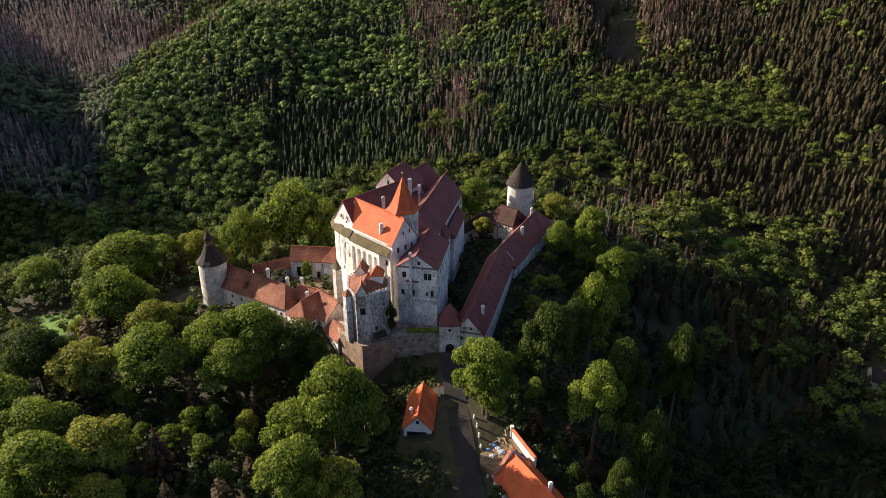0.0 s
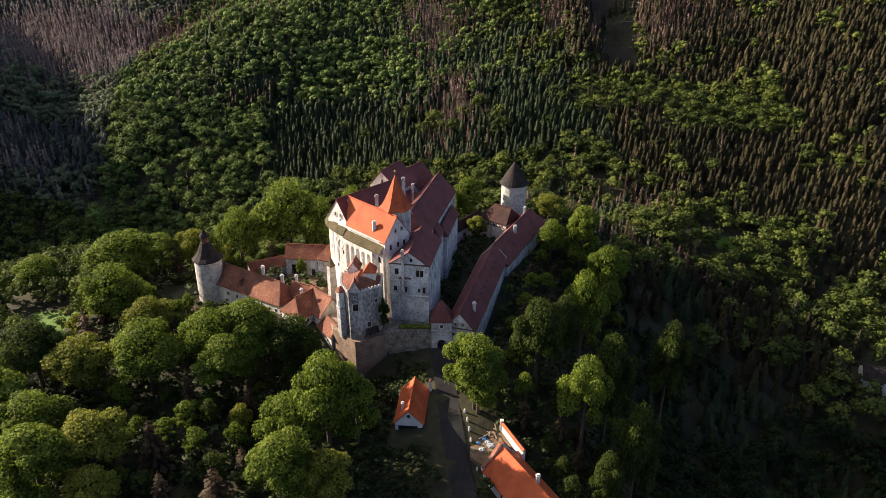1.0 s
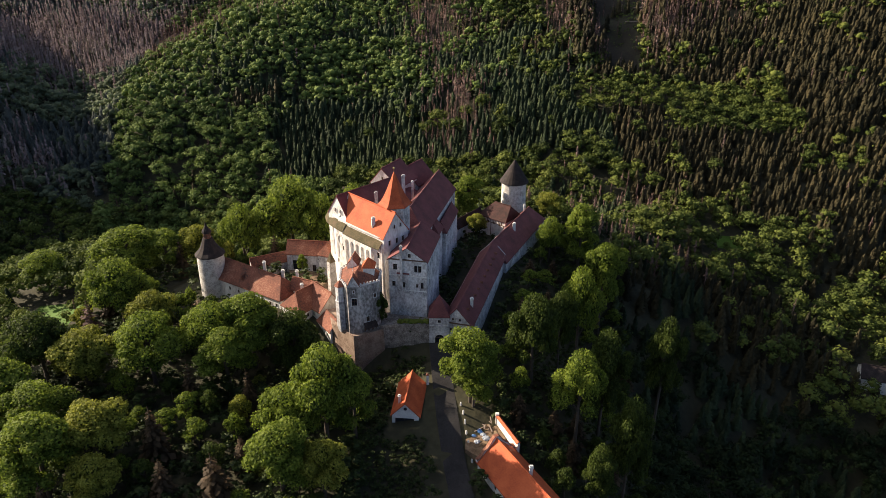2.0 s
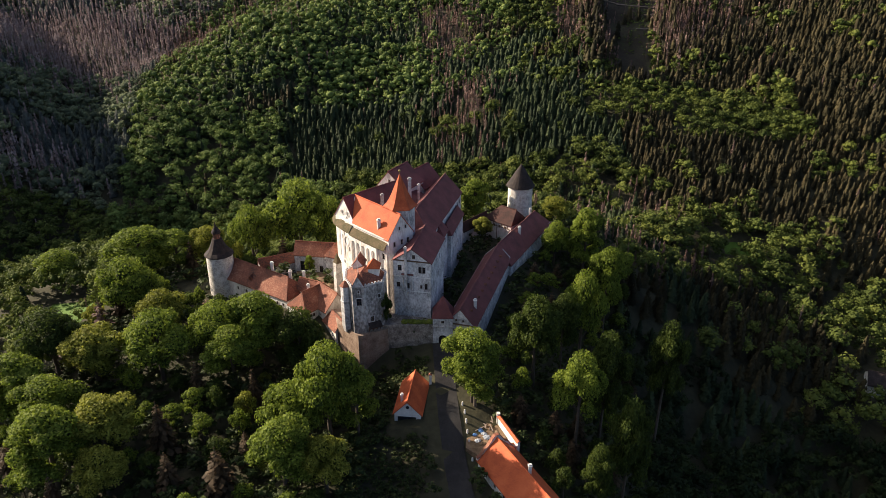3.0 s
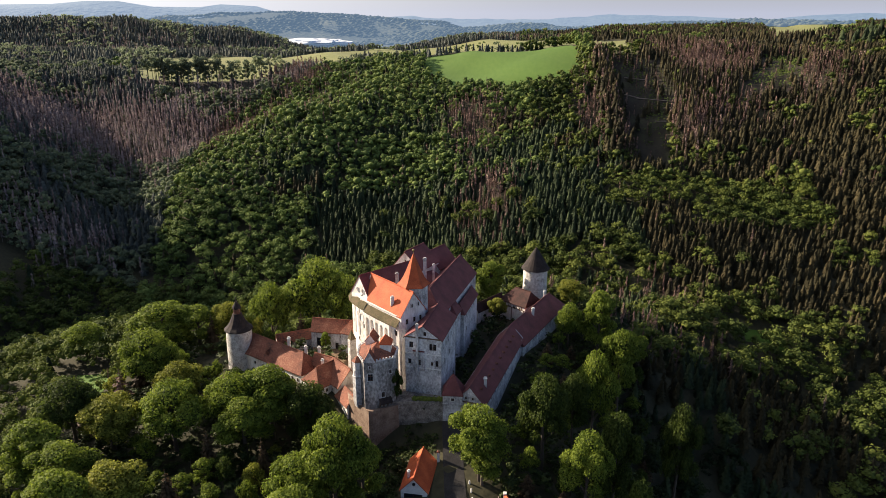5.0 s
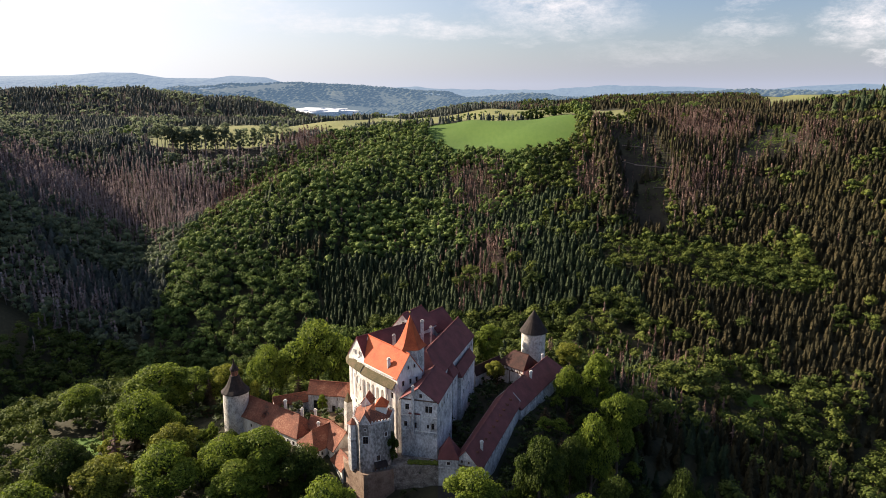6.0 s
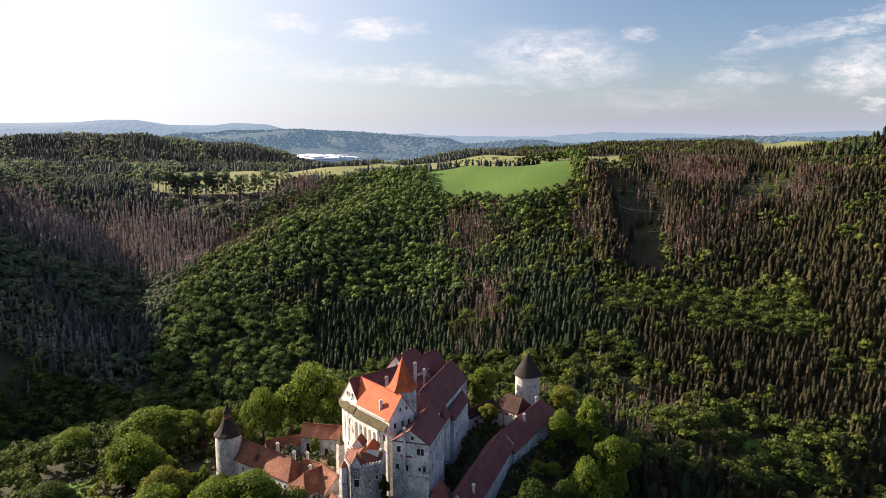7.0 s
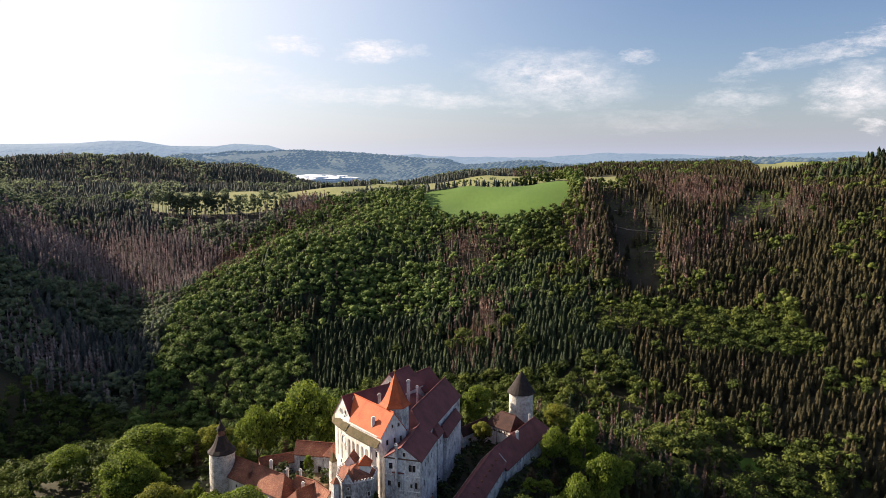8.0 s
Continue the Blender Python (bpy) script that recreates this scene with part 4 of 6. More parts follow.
for k in range(9):
    part("corbel", box(bmesh.new(), (-2.6 + k * 0.64, 2.03, 3.75), (0.28, 0.2, 0.45)), M["worn"], gate)
side = wing("side_range", "long side range with a weathered tiled roof in shade-darkened red", "castle", (5.0, 2.05), (17.8, 48), 4.4, 4.4, -8, 5.0, 10.1, "worn", "tile_shade_red", trim="worn",
            holes={3: [(2.6, 2.2, 0.7, 1.0), (6.6, -0.8, 0.8, 1.0), (6.6, 2.2, 0.7, 1.0)], 0: [(s, 2.4, 0.7, 1.0) for s in range(4, 46, 4)]},
            gable_holes={3: [(3.3, 5.9, 0.6, 0.9), (5.4, 5.9, 0.6, 0.9)]}, zr_b=9.6)
part("cornice", box(bmesh.new(), (5.05, 1.9, 4.95), (8.8, 0.4, 0.28), -0.27), M["timber"], side)
chimney(side, 9.4, 8.4, 5.5, 9.6, 0.9)
side2 = wing("side_range", "long side range curving back to the round tower", "castle", (17.2, 46.6), (34.6, 84), 5.0, 5.5, -14, 3.6, 9.6, "worn", "tile_shade_red", trim="worn", hip_a=0.25, hip_b=3.0, zr_b=8.4,
             holes={0: [(s, 1.2, 0.8, 1.2) for s in np.arange(6, 40, 2.9)] + [(s, -3.0, 0.7, 1.0) for s in np.arange(12, 40, 5.8)]})
chimney(side2, 26.0, 61.6, 4, 10.0, 1.0)
chimney(side2, 31.2, 78.0, 6, 10.4, 0.8)
chimney(side2, 13.2, 34.0, 5, 8.4, 0.6)
for s in np.arange(4, 46, 4.2):
    p = Vector((5.0, 2.05)).lerp(Vector((17.8, 48)), s / 47.7) + Vector((0.963, -0.268)) * 2.0
    vent = part("roof_vent", mesh_of("vent", [(p.x - 0.2, p.y - 0.5, 7.75), (p.x - 0.2, p.y + 0.5, 7.75), (p.x + 0.7, p.y + 0.45, 7.3), (p.x + 0.7, p.y - 0.05, 7.3), (p.x + 0.75, p.y + 0.2, 7.95), (p.x - 0.4, p.y + 0.2, 8.1)],
                                    [(0, 3, 4, 5), (1, 5, 4, 2), (3, 2, 4), (0, 1, 2, 3), (0, 5, 1)]), M["tile_old"], side)
terrace = thing("terrace_wall", (-10, 2, -4), "dark retaining wall carrying the planted terrace", "wall")
part("wall", prism([(-17.5, 1.6), (-2.9, 2.3), (-2.9, 9), (-17.5, 9)], -6, 4.4), M["rubble"], terrace)
bm = bmesh.new()
for k in range(30):
    x = -11.6 + k * 0.29
    bmesh.ops.create_icosphere(bm, subdivisions=2, radius=0.55 + 0.18 * random.random(), matrix=Matrix.Translation((x, 2.9 + 0.4 * random.random(), 4.75 + 0.3 * random.random())))
for v in bm.verts:
    v.co += v.normal * 0.3 * noise.noise(v.co * 2.2)
tagged(part("hedge", bm, M["hedge"], None), "yellow-green clipped hedge along the terrace", "hedge")

# ---- round tower, gatehouse and curtain wall at the back ----
keep = thing("round_tower", (28.3, 93.5, -6), "round whitewashed stone tower with a dark shingled cone roof", "tower")
part("shaft", revolve(28.3, 93.5, [(5.1, -8), (4.95, 0), (4.9, 14.2), (5.1, 14.3), (5.1, 14.8)], 40, smooth=False), M["limewash"], keep)
part("roof", revolve(28.3, 93.5, [(5.75, 14.3), (5.6, 14.6), (4.2, 16.7), (2.0, 20.4), (0.1, 23.3), (0, 23.4)], 24), M["shingle"], keep)
for t, z in ((-1.9, 10.2), (-1.2, 4.6), (-2.3, 4.4), (-1.55, 2.0)):
    o = Vector((math.cos(t), math.sin(t), 0))
    window(keep, Vector((28.3, 93.5, 0)) + o * 4.85, Vector((-o.y, o.x, 0)), o, z, 0.9, 1.2)
guard = wing("guard_house", "white half-timbered guard house with brown hipped roof", "house", (16.9, 83.4), (26.6, 75.7), 4.6, 4.8, -4, 6.3, 10.6, "plaster", "tile_dark", hip_a=4.0, hip_b=1.0,
             holes={0: [(s, 3.6, 0.8, 1.2) for s in (2, 4.6, 7.2, 9.8)]})
gd, go = Vector((0.783, -0.622, 0)), Vector((-0.622, -0.783, 0))
for s in np.arange(0.3, 12, 1.3):
    q = Vector((16.9, 83.4, 0)) + go * 4.84 + gd * s
    part("timber_post", box(bmesh.new(), (q.x, q.y, 5.2), (0.2, 0.12, 2.0), math.atan2(gd.y, gd.x)), M["timber"], guard)
for s in (0.3, 5.9, 11.6):
    q = Vector((16.9, 83.4, 0)) + go * 4.86 + gd * s
    part("timber_post", box(bmesh.new(), (q.x, q.y, 1.6), (0.24, 0.12, 5.0), math.atan2(gd.y, gd.x)), M["timber"], guard)
for z_ in (4.15, 6.1):
    q = Vector((16.9, 83.4, 0)) + go * 4.87 + gd * 6.0
    part("timber_rail", box(bmesh.new(), (q.x, q.y, z_), (12.2, 0.12, 0.2), math.atan2(gd.y, gd.x)), M["timber"], guard)
curtain = wing("curtain_wall", "white curtain wall with a dark tiled coping roof", "wall", (4.6, 68), (14.4, 80.5), 1.2, 1.2, -6, 6.0, 8.2, "plaster", "tile_dark")
stub = thing("garden_wall", (41.5, 80, -4), "pale stone wall stub beside the range", "wall")
part("wall", prism([(38.6, 80.8), (42.6, 79.0), (43.0, 80.2), (39.0, 82.0)], -6, 0.6), M["plaster"], stub)

# ---- west service ranges and the onion-roofed tower ----
lw = thing("onion_tower", (-75.1, 33.6, -8), "round white tower with a dark bell roof and red lantern", "tower")
part("shaft", revolve(-75.1, 33.6, [(5.0, -14), (4.5, -2), (4.25, 11.0), (4.45, 11.2), (4.45, 11.7)], 36), M["limewash"], lw)
part("roof", revolve(-75.1, 33.6, [(4.85, 11.3), (4.75, 11.6), (3.7, 12.5), (2.75, 13.9), (2.0, 15.6), (1.5, 17.0)], 12, 0.2), M["shingle"], lw)
part("lantern", revolve(-75.1, 33.6, [(1.15, 16.8), (1.15, 18.9)], 8, 0.2), M["tile_old"], lw)
for k in range(8):
    t = 0.2 + math.tau * (k + 0.5) / 8
    o = Vector((math.cos(t), math.sin(t), 0))
    window(lw, Vector((-75.1, 33.6, 0)) + o * 1.07, Vector((-o.y, o.x, 0)), o, 17.4, 0.45, 1.0, "timber")
part("cap", revolve(-75.1, 33.6, [(1.5, 18.8), (1.55, 19.0), (1.35, 19.6), (0.8, 20.3), (0.32, 21.2), (0.08, 22.7), (0, 22.8)], 12, 0.2), M["shingle"], lw)
for t, z in ((-1.75, 8.6), (-2.6, 4.0)):
    o = Vector((math.cos(t), math.sin(t), 0))
    window(lw, Vector((-75.1, 33.6, 0)) + o * 4.25, Vector((-o.y, o.x, 0)), o, z, 0.8, 1.1)
west = wing("service_range", "long service range with a weathered red tile roof", "castle", (-73.6, 36.9), (-46.9, 20.6), 4.8, 4.7, -9, 4.2, 8.9, "plaster", "tile_old", hip_b=3.4,
            holes={0: [(s, 0.8, 0.9, 1.3) for s in (9, 13, 16.5, 20, 23.5, 27, 29.6)], 1: [(3, 1.0, 0.9, 1.3), (7, 1.0, 0.9, 1.3)]})
chimney(west, -56.6, 29.4, 6, 10.4, 0.9)
chimney(west, -49.6, 24.6, 5.5, 9.9, 0.9)
dc, dd_, do_ = Vector((-63.2, 27.0, 0)), Vector((0.853, -0.521, 0)), Vector((-0.521, -0.853, 0))
dl, dr, da, db = dc - dd_ * 0.9 + do_ * 0.6, dc + dd_ * 0.9 + do_ * 0.6, dc + do_ * 0.6, dc - do_ * 1.4
dv = [(dl.x, dl.y, 5.3), (dr.x, dr.y, 5.3), (da.x, da.y, 7.0), (db.x, db.y, 7.2), (dl.x - do_.x * 1.2, dl.y - do_.y * 1.2, 6.1), (dr.x - do_.x * 1.2, dr.y - do_.y * 1.2, 6.1)]
part("dormer", mesh_of("dormer", dv, [(0, 1, 2), (0, 2, 3, 4), (1, 5, 3, 2)]), M["tile_old"], west)
west2 = wing("service_range", "low service house with red tile hips", "castle", (-45.5, 12.9), (-38.5, 21.4), 3.9, 4.6, -9, 3.4, 7.6, "plaster", "tile_old", hip_a=2.6,
             holes={3: [(2.5, 0.4, 0.9, 1.3), (6, 0.4, 0.9, 1.3)], 0: [(3, 0.6, 0.9, 1.3), (7, 0.6, 0.9, 1.3)]})
chimney(west2, -42.4, 17.6, 5, 8.9, 0.8)
west4 = wing("service_range", "service wing with a red tile roof beside the tower", "castle", (-40.2, 21.4), (-32.8, 13.9), 3.4, 4.5, -9, 3.4, 8.0, "plaster", "tile_old",
             holes={0: [(3, 0.4, 0.8, 1.2), (7, 0.4, 0.8, 1.2)]})
west5 = wing("service_range", "narrow back range with a dark weathered tile roof", "castle", (-46.4, 24.2), (-38.2, 20.4), 2.6, 2.4, -3, 5.4, 8.0, "plaster", "tile_old")
chimney(west5, -45.2, 24.6, 6, 9.8, 0.8)
west3 = wing("service_range", "small annex with red tile roof against the tower", "castle", (-35.0, 12.0), (-30.2, 5.4), 2.0, 2.3, -9, 0.9, 3.9, "plaster", "tile_old", hip_a=1.5,
             holes={0: [(3, -2.0, 0.7, 1.1), (6, -2.0, 0.7, 1.1)]})
court = wing("court_house", "pinkish court building with a mottled tile roof", "house", (-51.6, 43.0), (-38.2, 41.6), 2.8, 2.8, -3, 8.6, 11.9, "worn", "tile_old", trim="worn", hip_a=0.0,
             holes={0: [(3.4, 2.2, 3.0, 3.6), (9.2, 1.9, 1.2, 2.4), (12.2, 2.1, 2.0, 2.2), (11.0, 6.2, 0.9, 1.0)]})
court2 = wing("court_wall", "low court wall under a mossy tile roof", "wall", (-63.5, 37.8), (-52.8, 43.4), 1.6, 1.6, -6, 5.2, 7.4, "worn", "tile_old")
annex = wing("court_house", "small tile-roofed corner house of the court", "house", (-38.6, 36.5), (-36.0, 43.5), 2.2, 2.2, -3, 9.8, 12.6, "worn", "tile_old", hip_a=2.0)
yard_c = part("courtyard", prism([(-52, 41.5), (-48, 28), (-36, 18), (-30, 27), (-37, 36), (-38, 40)], -2, 1.9), M["yard"], None)
tagged(yard_c, "sandy castle courtyard paving", "courtyard", kind="structure")

rock = bmesh.new()
bmesh.ops.create_icosphere(rock, subdivisions=4, radius=1.0)
for v in rock.verts:
    k = 1 + 0.35 * noise.noise(v.co * 2.0) + 0.2 * noise.noise(v.co * 5.0)
    v.co = Vector((-77.5 + v.co.x * 4.2 * k, 24.5 + v.co.y * 4.0 * k, -7.0 + v.co.z * 5.5 * k))
tagged(part("rock_outcrop", rock, M["yard"], None), "yellowish rock outcrop below the round corner tower", "rock")

# ---- houses by the road ----
house = wing("road_house", "small white house with an orange gabled roof", "house", (-8.3, -27.1), (-7.1, -13.3), 3.5, 3.5, -11, -4.4, -0.7, "white", "tile",
             holes={3: [(3.3, -9.6, 5.0, 4.1)]})
chimney(house, -9.9, -24.3, -4, -0.5, 0.65)
part("attic_opening", revolve(0, 0, [(0.45, 0), (0.45, 0.12)], 14), M["pane"], house).matrix_basis = pose(-8.25, -27.4, -2.3, 90, 0, -5)
post = thing("gate_post", (-2.9, -13.8, -6), "white plastered gate post", "post")
part("post", prism([(-3.3, -14.2), (-2.6, -14.2), (-2.6, -13.5), (-3.3, -13.5)], -7, -1.6), M["white"], post)
part("cap", revolve(-2.95, -13.85, [(0.62, -1.6), (0.62, -1.45), (0, -1.05)], 4, math.pi / 4), M["tile_old"], post)
low = wing("lower_house", "long white house with an orange roof and scrolled gable", "house", (14.3, -38.0), (27.4, -61.6), 5.0, 5.0, -17, -7.1, -2.2, "white", "tile",
           holes={0: [(s, -9.9, 1.0, 1.5) for s in (4, 8, 12, 16, 20)]})
chimney(low, 21.6, -49.0, -5, -1.0, 0.8)
ld, lo_ = Vector((0.485, -0.874)), Vector((-0.874, -0.485))
prof = [(-5.4, -7.6), (-5.4, -6.7), (-4.7, -6.5), (-4.1, -5.9), (-3.4, -4.7), (-2.5, -4.2), (-1.9, -3.4), (-1.2, -2.3), (-0.5, -1.6), (0.5, -1.6), (1.2, -2.3), (1.9, -3.4), (2.5, -4.2), (3.4, -4.7), (4.1, -5.9), (4.7, -6.5), (5.4, -6.7), (5.4, -7.6)]
c0 = Vector((14.3, -38.0)) - ld * 0.35
fr = [(c0.x + lo_.x * s, c0.y + lo_.y * s, z) for s, z in prof]
bk = [(x + ld.x * 0.7, y + ld.y * 0.7, z) for x, y, z in fr]
n = len(prof)
part("scrolled_gable", mesh_of("gable", fr + bk, [tuple(range(n)), tuple(range(2 * n - 1, n - 1, -1))] + [(i + 1, i, n + i, n + i + 1) for i in range(n - 1)] + [(0, n - 1, 2 * n - 1, n)]), M["white"], low)
for i in range(1, n - 2):
    a, b = Vector(fr[i]), Vector(fr[i + 1])
    m = (a + b) / 2 + Vector((ld.x, ld.y, 0)) * 0.35
    q = (b - a).to_track_quat("X", "Z").to_matrix().to_4x4()
    bm = bmesh.new()
    bmesh.ops.create_cube(bm, size=1.0, matrix=Matrix.Translation(m + Vector((0, 0, 0.07))) @ q @ Matrix.Diagonal(((b - a).length + 0.1, 0.95, 0.14, 1)))
    part("coping_tile", bm, M["tile_old"], low)
wallp = thing("yard_wall", (17.6, -31.5, -9), "white yard wall with red tile coping", "wall")
a, b = Vector((15.4, -26.4)), Vector((20.0, -36.8))
d = (b - a).normalized()
o = Vector((d.y, -d.x)) * 0.3
part("wall", prism([tuple(a - o), tuple(b - o), tuple(b + o), tuple(a + o)][::-1], -12, -5.0), M["white"], wallp)
o2 = o * 1.9
part("coping", sheet([(*(a + o2), -5.05), (*(b + o2), -5.05), (*b, -4.6), (*a, -4.6), (*(a - o2), -5.05), (*(b - o2), -5.05)], [(1, 0, 3, 2), (2, 3, 4, 5)], 0.12), M["tile"], wallp)
part("end_pier", prism([(14.9, -26.8), (15.8, -26.8), (15.8, -25.9), (14.9, -25.9)], -12, -4.3), M["white"], wallp)
yard = part("yard", prism([(7.6, -25.0), (6.9, -36.0), (12.0, -40.5), (18.6, -36.0), (14.6, -24.5)], -13, -7.6), M["yard"], None)
tagged(yard, "bare earth work yard beside the road", "yard", kind="structure")
for n, (x, y) in enumerate(((6.0, -22.5), (6.6, -25.4), (7.0, -28.2), (7.3, -31.0), (7.8, -33.6), (8.2, -36.2), (8.6, -38.6))):
    st = thing("edge_stone", (x, y, -8), "whitewashed upright road edge stone", "stone", "stones along the road")
    z = height(x, y)
    part("stone", revolve(x, y, [(0.26, z - 0.6), (0.27, z + 0.45), (0.2, z + 0.95 + 0.12 * (n % 3)), (0, z + 1.05 + 0.12 * (n % 3))], 9, 0.3 * n), M["white"], st)
rng = random.Random(4)
for x, y, w, key, label in ((10.6, -29.6, 0.95, "tarp_blue", "crumpled blue tarpaulin over a heap"), (12.3, -32.2, 1.0, "tarp_grey", "crumpled grey sheeting over a heap"), (10.0, -33.4, 0.8, "tarp_grey", "small heap of pale building rubbish"),
                            (12.6, -28.0, 1.3, "yard", "mound of brown earth and rubble"), (9.2, -31.2, 0.6, "tarp_blue", "small folded blue tarpaulin"), (11.6, -30.8, 0.7, "tarp_grey", "small heap of pale building rubbish"), (9.6, -28.4, 0.6, "tarp_grey", "small heap of pale building rubbish"), (11.2, -34.6, 0.9, "yard", "mound of brown earth and rubble")):
    bm = bmesh.new()
    bmesh.ops.create_icosphere(bm, subdivisions=3, radius=1.0)
    for v in bm.verts:
        k = 1 + 0.5 * noise.noise(v.co * 2.3 + Vector((x, y, 0))) + 0.25 * noise.noise(v.co * 6 + Vector((y, x, 0)))
        v.co = Vector((x + v.co.x * w * k, y + v.co.y * w * 0.8 * k, -7.6 + max(-0.1, v.co.z) * w * 0.6 * k))
    tagged(part("heap", bm, M[key], None), label, "heap", "heaps in the yard")
for k in range(9):
    x, y, t = 12.4 + rng.uniform(-2.4, 1.6), -27.0 + rng.uniform(-2.6, 1.4), rng.uniform(0, 3)
    bm = box(bmesh.new(), (x, y, -7.45 + 0.12 * k), (rng.uniform(1.6, 3.4), 0.24, 0.08), t)
    tagged(part("plank", bm, M["deadwood"], None), "weathered loose plank lying in the yard", "plank", "planks in the yard")

# ---- houses down in the valley ----
vz = height(172, 67)
vh = wing("valley_house", "white valley house with a dark roof", "house", (174, 73), (184.5, 69), 5, 5, vz - 4, vz + 6.0, vz + 9.6, "white", "shingle",
          holes={3: [(3, vz + 1.2, 1.1, 1.5), (7, vz + 1.2, 1.1, 1.5), (3, vz + 4.0, 1.1, 1.5), (7, vz + 4.0, 1.1, 1.5)], 0: [(3, vz + 4.0, 1.1, 1.5), (7, vz + 4, 1.1, 1.5)]})
vh2 = wing("valley_house", "long white valley house with a dark low roof", "house", (190, 62), (208, 52), 5.5, 5.5, vz - 5, vz + 3.6, vz + 7.0, "white", "shingle",
           holes={3: [(3, vz + 0.8, 1.0, 1.2)]})
chimney(vh2, 197, 59, vz + 4, vz + 8, 0.8)


# ---- trees ----
def ico(sub):
    bm = bmesh.new()
    bmesh.ops.create_icosphere(bm, subdivisions=sub, radius=1.0)
    v = np.array([tuple(p.co) for p in bm.verts])
    f = np.array([[p.index for p in q.verts] for q in bm.faces])
    bm.free()
    return v, f


ICO1 = ico(1)
OCTA = (np.array([(1, 0, 0), (-1, 0, 0), (0, 1, 0), (0, -1, 0), (0, 0, 1), (0, 0, -1)], float), np.array([(0, 2, 4), (2, 1, 4), (1, 3, 4), (3, 0, 4), (2, 0, 5), (1, 2, 5), (3, 1, 5), (0, 3, 5)]))


def leaf_sprays(rs, centres, radii, count, size, flat=0.88):
    """Small leaf sprays over a cluster of lumps, turned every way but mostly outward."""
    pos, nor = [], []
    usual, base_count = float(np.mean(radii)), count
    for c, r in zip(centres, radii):
        count = max(6, int(base_count * (r / usual) ** 2))
        d = rs.normal(size=(count, 3))
        d /= np.linalg.norm(d, axis=1)[:, None]
        d[:, 2] = np.where(d[:, 2] < -0.35, -d[:, 2], d[:, 2])
        p = c + d * np.array([1, 1, flat]) * (r * rs.uniform(0.72, 1.2, (count, 1)))
        keep_ = np.ones(count, bool)
        for c2, r2 in zip(centres, radii):
            if c2 is not c:
                keep_ &= np.linalg.norm((p - c2) / np.array([1, 1, flat]), axis=1) > 0.72 * r2
        pos.append(p[keep_])
        nor.append(d[keep_])
    pos, nor = np.concatenate(pos), np.concatenate(nor)
    nor = nor + 0.5 * rs.normal(size=nor.shape)
    nor /= np.linalg.norm(nor, axis=1)[:, None]
    side_ = np.cross(nor, rs.normal(size=nor.shape))
    side_ /= np.linalg.norm(side_, axis=1)[:, None]
    up = np.cross(nor, side_)
    s = size * rs.uniform(0.6, 1.3, (len(pos), 1))
    v = np.stack([pos - side_ * s - up * s * 0.55, pos + side_ * s * rs.uniform(0.6, 1.1, (len(pos), 1)) - up * s * 0.5, pos + up * s * rs.uniform(0.7, 1.3, (len(pos), 1))], 1).reshape(-1, 3)
    return v, np.arange(len(v)).reshape(-1, 3)


def lumps(rs, n, radius, low, high, size=(0.25, 0.40)):
    """Centres and radii of the foliage lumps of a broad crown."""
    out, rad = [np.array([0, 0, high - radius * 0.42])], [radius * 0.46]
    for k in range(n - 1):
        a = math.tau * k * 0.381966 + rs.uniform(-0.3, 0.3)
        lvl = rs.uniform(0, 1) ** 0.65
        z = low + radius * 0.3 + (high - low - radius * 0.75) * lvl
        reach = radius * 0.74 * math.sqrt(1 - 0.55 * max(0, lvl - 0.3) ** 2) * rs.uniform(0.5, 1.06)
        out.append(np.array([math.cos(a) * reach, math.sin(a) * reach, z]))
        rad.append(radius * rs.uniform(*size))
    return out, rad


def raw_mesh(name, verts, tris, mats=None, slots=None):
    me = bpy.data.meshes.new(name)
    me.vertices.add(len(verts))
    me.vertices.foreach_set("co", np.ascontiguousarray(verts, np.float32).ravel())
    me.loops.add(tris.size)
    me.loops.foreach_set("vertex_index", tris.astype(np.int32).ravel())
    me.polygons.add(len(tris))
    me.polygons.foreach_set("loop_start", np.arange(0, tris.size, 3, dtype=np.int32))
    if slots is not None:
        me.polygons.foreach_set("material_index", slots.astype(np.int32))
    me.update(calc_edges=True)
    return me


def join(pieces):
    vs, fs, n = [], [], 0
    for v, f in pieces:
        vs.append(v)
        fs.append(f + n)
        n += len(v)
    return np.concatenate(vs), np.concatenate(fs)


def cores(rs, centres, radii, shrink, base=ICO1):
    return [(c + base[0] * r * shrink * rs.uniform(0.85, 1.15, (len(base[0]), 1)), base[1]) for c, r in zip(centres, radii)]


def tube(points, radii, sides=6):
    verts, faces = [], []
    pts = [Vector(p) for p in points]
    for i, (p, r) in enumerate(zip(pts, radii)):
        d = (pts[min(i + 1, len(pts) - 1)] - pts[max(i - 1, 0)]).normalized()
        a = d.orthogonal().normalized()
        b = d.cross(a)
        for k in range(sides):
            t = math.tau * k / sides
            verts.append(tuple(p + a * r * math.cos(t) + b * r * math.sin(t)))
    for i in range(len(pts) - 1):
        for k in range(sides):
            a, b = i * sides + k, i * sides + (k + 1) % sides
            faces += [(a, b, b + sides), (a, b + sides, a + sides)]
    return np.array(verts), np.array(faces)


